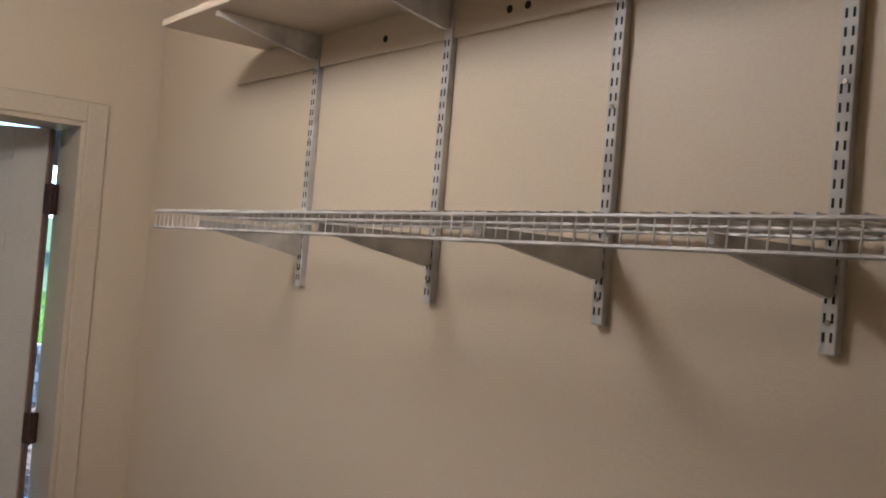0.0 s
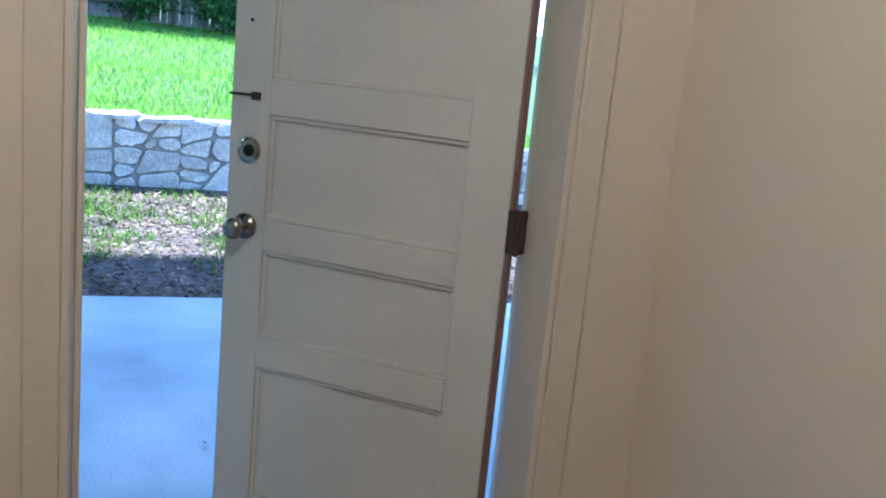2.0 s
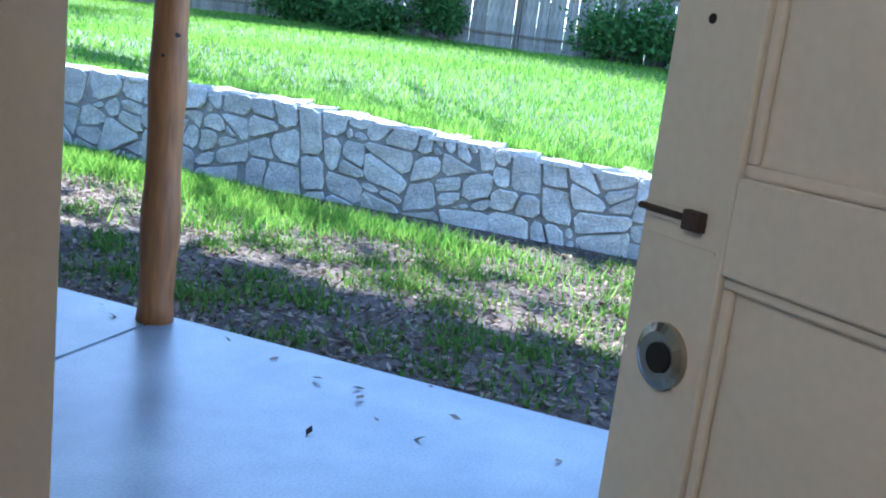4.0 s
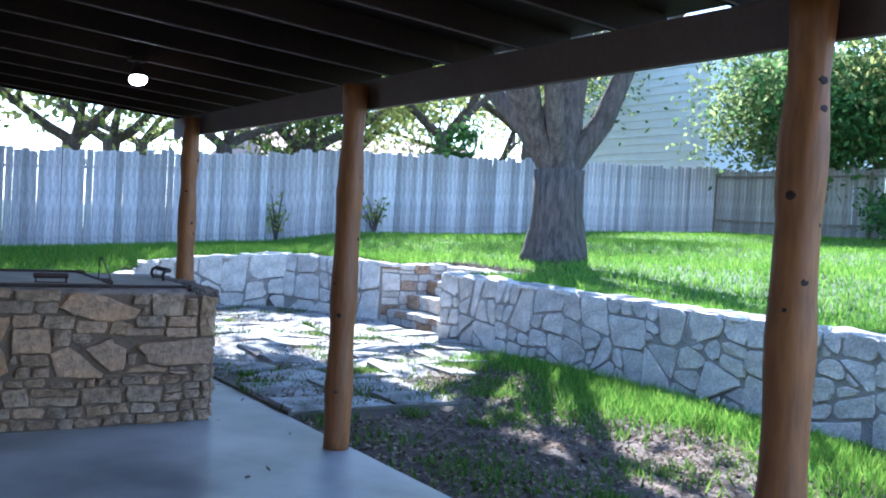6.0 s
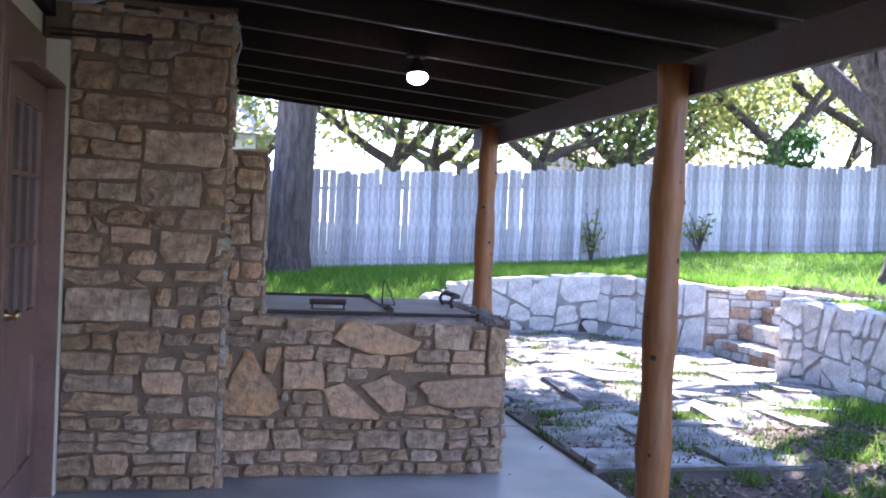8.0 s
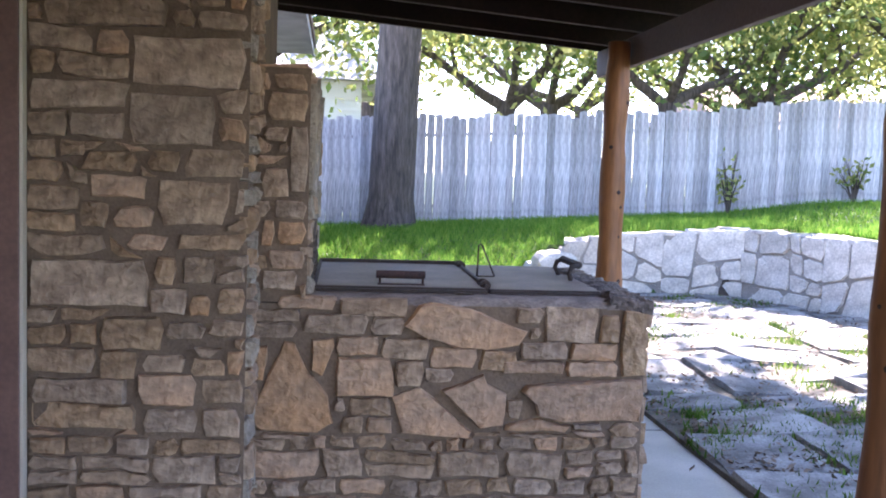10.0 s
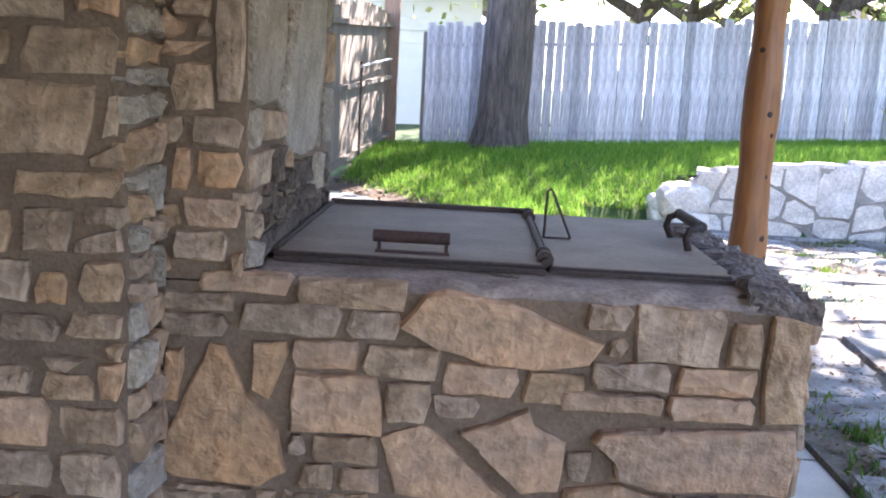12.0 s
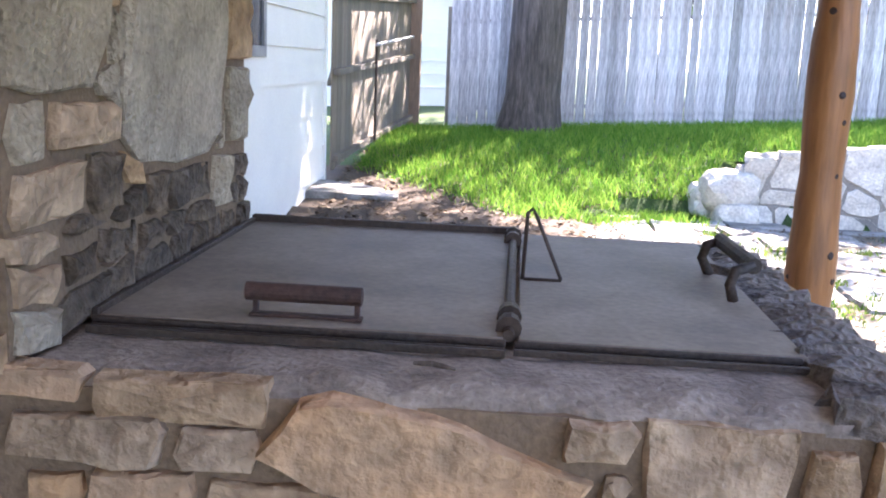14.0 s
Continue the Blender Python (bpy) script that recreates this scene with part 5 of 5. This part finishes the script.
for i in range(3):
    for j in range(3):
        a, z0 = 0.11 + i * (DW - 0.22) / 3, 0.95 + j * 0.95 / 3
        part("pane", box((-0.024, a + 0.012, z0 + 0.012), (-0.018, a + (DW - 0.22) / 3 - 0.012, z0 + 0.305)), pane_m, side)
bm = tube([(0, 0.06, 0.98), (0.008, 0.06, 0.98), (0.03, 0.06, 0.98), (0.045, 0.06, 0.98), (0.06, 0.06, 0.98)], [0.03, 0.012, 0.012, 0.027, 0.015], 16)
part("door_knob", bm, mat("brass", (0.55, 0.40, 0.18), 0.3, 0.1, 12, 60, 0.0, metal=1.0), side, "brass door knob", smooth=True)
frame2 = thing("door_frame", "dark brown and cream frame round the side door", "door frame", kind="structure")
part("jamb", box((HX - 0.2, E0, 0.0), (HX + 0.012, E0 + 0.018, 2.07), 0.002), DOOR_BROWN, frame2)
part("jamb", box((DX - 0.2, E1 - 0.018, 0.0), (DX + 0.012, E1, 2.07), 0.002), DOOR_BROWN, frame2)
part("head", box((DX - 0.2, E0 + 0.018, 2.05), (DX + 0.012, E1 - 0.018, 2.07), 0.002), DOOR_BROWN, frame2)
part("casing_board", box((HX, E1, 0.0), (DX + 0.022, CY - 0.03, 2.3), 0.003), TRIM_CREAM, frame2)
part("casing_board", box((HX, E0 - 0.09, 0.0), (HX + 0.022, E0, 1.45), 0.003), DOOR_BROWN, frame2)
part("casing_board", box((HX, E0 - 0.1, 1.45), (HX + 0.03, E0, 2.45), 0.006), DOOR_BROWN, frame2)
bm = bmesh.new()
prof = [(HX, 2.50), (-2.92, 2.50), (-2.72, 2.60), (-2.70, 2.68), (HX, 2.68)]
for y in (-8.4, 0.80):
    for x, z in prof:
        bm.verts.new((x, y, z))
bm.verts.ensure_lookup_table()
bm.faces.new([bm.verts[i] for i in range(5)])
bm.faces.new([bm.verts[i] for i in (9, 8, 7, 6, 5)])
for i in range(5):
    j = (i + 1) % 5
    bm.faces.new((bm.verts[i], bm.verts[i + 5], bm.verts[j + 5], bm.verts[j]))
bmesh.ops.recalc_face_normals(bm, faces=bm.faces)
tagged(part("eave_box", bm, SIDING), "white painted boxed eave above the house door", "eave", kind="structure")
part("casing_board", box((HX, E0, 2.07), (HX + 0.022, E1, 2.3), 0.003), DOOR_BROWN, frame2)

# ---- fixings on the chimney ----
rod = thing("wall_rod", "rusty iron rod bracket fixed to the chimney", "bracket")
part("rod", tube([(-3.12, 0.78, 2.33), (-2.64, 0.80, 2.345)], 0.008, 8), RUST, rod)
part("rod", tube([(-3.12, 0.78, 2.36), (-2.64, 0.80, 2.36)], 0.005, 8), RUST, rod)
part("plate", box((-2.66, 0.79, 2.32), (-2.63, 0.845, 2.375), 0.003), RUST, rod)
cable = thing("cable", "pale electric cable looping over the chimney corner", "cable")
part("wire", tube([(-2.95, 0.80, 2.50), (-2.6, 0.81, 2.475), (-2.35, 0.81, 2.47), (-2.24, 0.80, 2.475), (-2.195, 0.82, 2.44), (-2.18, 0.86, 2.37), (-2.20, 0.9, 2.30), (-2.215, 0.95, 2.24)], 0.006, 8), GREY_TRIM, cable, smooth=True)
dark_cable = thing("cable", "dark conduit running along the chimney top", "cable")
part("conduit", tube([(-3.1, 0.80, 2.52), (-2.7, 0.805, 2.50), (-2.3, 0.81, 2.495)], 0.011, 8), RUST, dark_cable)
nail_base = part("ceiling_filler", box((HX, CY - 0.03, 2.545), (-2.2, 2.42, 2.62)), BEAM_BROWN)
tagged(nail_base, "dark brown board closing the roof above the chimney", "trim", kind="structure")

# ---- flood lamps ----
def flood(x, y):
    z = joist_z(x)
    ob = thing("flood_lamp", "lit ceiling flood lamp in a dark round housing", "lamp", (x, y, z), group="patio lamps")
    part("box", box((-0.055, -0.055, -0.03), (0.055, 0.055, 0.0), 0.006), BEAM_BROWN, ob)
    part("neck", tube([(0, 0, -0.03), (0, -0.005, -0.06)], 0.018, 12), IRON, ob)
    part("housing", tube([(0, 0.0, -0.055), (0, -0.01, -0.075), (0, -0.028, -0.13), (0, -0.03, -0.138)], [0.025, 0.036, 0.058, 0.060], 20), IRON, ob, smooth=True)
    bm = bmesh.new()
    bmesh.ops.create_uvsphere(bm, u_segments=20, v_segments=10, radius=0.058)
    for v in bm.verts:
        v.co.z *= 0.4
    part("lens", bm, LAMP_GLOW, ob, "glowing white lamp lens", m=pose(0, -0.034, -0.150, -28, 0, 0), smooth=True)
    return ob


flood(-1.2, 0.97)
flood(-1.36, -2.3)

# ---- top of the grill ----
rng = random.Random(401)
ledge = thing("grill_ledge", "uneven grey mortar ledge round the grill lids", "ledge")
bm = bmesh.new()
nx, ny = 40, 26
vs = [[None] * (nx + 1) for _ in range(ny + 1)]
for j in range(ny + 1):
    for i in range(nx + 1):
        x, y = SX + 0.002 + (EX + 0.015 - SX) * i / nx, KY + 0.006 + 1.37 * j / ny
        rim = 1.0 if j < 2 or i > nx - 4 else 0.35
        z = 0.90 + rim * 0.016 * noise.noise((x * 9, y * 9, 0)) + 0.006 * noise.noise((x * 30, y * 30, 2)) - (0.014 if j == 0 else 0)
        if j == 0:
            y += 0.03 * noise.noise((x * 9, 3, 1)) + 0.012 * noise.noise((x * 31, 3, 1))
        vs[j][i] = bm.verts.new((x, y, z))
for j in range(ny):
    for i in range(nx):
        bm.faces.new((vs[j][i], vs[j][i + 1], vs[j + 1][i + 1], vs[j + 1][i]))
edge = [f for f in bm.edges if f.is_boundary]
got = bmesh.ops.extrude_edge_only(bm, edges=edge)
for v in got["geom"]:
    if isinstance(v, bmesh.types.BMVert):
        v.co.z = 0.87
LEDGE = mat("grey_pink_mortar", (0.34, 0.27, 0.225), 0.95, 0.3, 9, 70, 0.8, (0.17, 0.13, 0.108))
EDGE_STONE = mat("weathered_rim_stone", (0.25, 0.20, 0.17), 0.95, 0.4, 14, 60, 1.0, (0.10, 0.08, 0.07), rand=0.2, deep=0.02)
part("bed", bm, LEDGE, ledge, smooth=True)
for k in range(18):
    y = 1.07 + k * 0.075
    poly = [(-0.085, -0.045), (0.0, -0.05), (0.085, -0.04), (0.09, 0.03), (0.01, 0.045), (-0.08, 0.04)]
    poly = [(p + rng.uniform(-0.02, 0.02), q + rng.uniform(-0.012, 0.012)) for p, q in poly]
    part("edge_stone", stone_mesh(poly, 0.018, rng, EDGE_STONE, 0.020), None, ledge, m=pose(-0.645, y, 0.895, rng.uniform(-8, 8), rng.uniform(-8, 8), rng.uniform(-20, 20)))

# two flat steel lids covering the grill, named griddle
lid = thing("griddle", "dull steel grill lid with a rusty pipe handle", "griddle", (-1.972, 1.288, 0.912), -0.4)
part("plate", box((0, 0, 0), (0.735, 1.045, 0.012), 0.003), STEEL_LID, lid)
for lo, hi in (((-0.012, -0.010, -0.004), (0.74, 0.0, 0.010)), ((-0.012, 1.045, -0.004), (0.74, 1.07, 0.03)), ((-0.016, 0, -0.004), (0.0, 1.045, 0.022))):
    part("rim", box(lo, hi, 0.003), IRON, lid, "rusty angle-iron rim")
h = part("handle", tube([(0.258, 0.05, 0.058), (0.259, 0.05, 0.058), (0.474, 0.05, 0.058), (0.475, 0.05, 0.058)], [0.013, 0.0175, 0.0175, 0.013], 16), RUST, lid, "rusted pipe handle")
for x in (0.275, 0.465):
    part("handle_leg", box((x - 0.005, 0.05, 0.012), (x + 0.005, 0.062, 0.055), 0.002), RUST, h)
part("handle_base", box((0.265, 0.04, 0.012), (0.475, 0.065, 0.018), 0.002), RUST, h)

lid2 = thing("griddle", "dull steel grill lid with a bent iron handle", "griddle", (-1.228, 1.288, 0.910), -0.4)
part("plate", box((0.018, 0, 0), (0.52, 1.08, 0.010), 0.003), STEEL_LID, lid2)
part("rim", box((0.01, -0.010, -0.004), (0.51, 0.0, 0.009), 0.003), IRON, lid2, "rusty angle-iron rim")
part("rim", box((0.01, -0.05, -0.006), (0.51, -0.04, 0.006), 0.002), IRON, lid2)
seam = part("hinge_bar", tube([(0.0, 0.0, 0.016), (0.0, 1.06, 0.016)], 0.011, 10), IRON, lid2, "rusty hinge bar between the lids")
for y in (0.03, 0.11, 0.90, 0.98):
    part("hinge_knuckle", tube([(0, y, 0.02), (0, y + 0.045, 0.02)], [0.024, 0.021], 10), IRON, seam)
hh = part("handle", tube([(0.475, 0.66, 0.010), (0.455, 0.66, 0.05), (0.465, 0.665, 0.08), (0.50, 0.68, 0.09)], 0.012, 10), IRON, lid2, "bent black iron handle", smooth=True)
part("handle_side", tube([(0.475, 0.39, 0.010), (0.465, 0.39, 0.045), (0.475, 0.395, 0.075), (0.515, 0.41, 0.085)], 0.012, 10), IRON, hh, smooth=True)
part("handle_grip", tube([(0.50, 0.685, 0.09), (0.515, 0.405, 0.085)], 0.018, 10), IRON, hh)
loop = thing("wire_loop", "bent iron wire loop standing on the lid", "wire handle", (-1.185, 1.77, 0.922))
part("wire", tube([(-0.012, 0, 0.0), (0.072, 0.0, 0.0), (0.072, 0.0, 0.004), (0.008, 0.006, 0.150), (0.0, 0.006, 0.160), (-0.010, 0.006, 0.150), (-0.014, 0.0, 0.0)], 0.0045, 8), IRON, loop, smooth=True)
part("front_strip", box((0.0, -0.06, -0.008), (0.74, -0.05, 0.006), 0.002), IRON, lid, "rusty flat iron strip")
part("front_strip", box((0.0, -0.038, -0.008), (0.74, -0.03, 0.004), 0.002), IRON, lid)
twig = thing("twig", "small dry twig lying on the ledge", "twig", (-1.38, 1.14, 0.914))
part("stick", tube([(0, 0, 0), (0.03, -0.01, 0.004), (0.07, -0.02, 0.0)], [0.004, 0.006, 0.003], 6), BARK, twig)
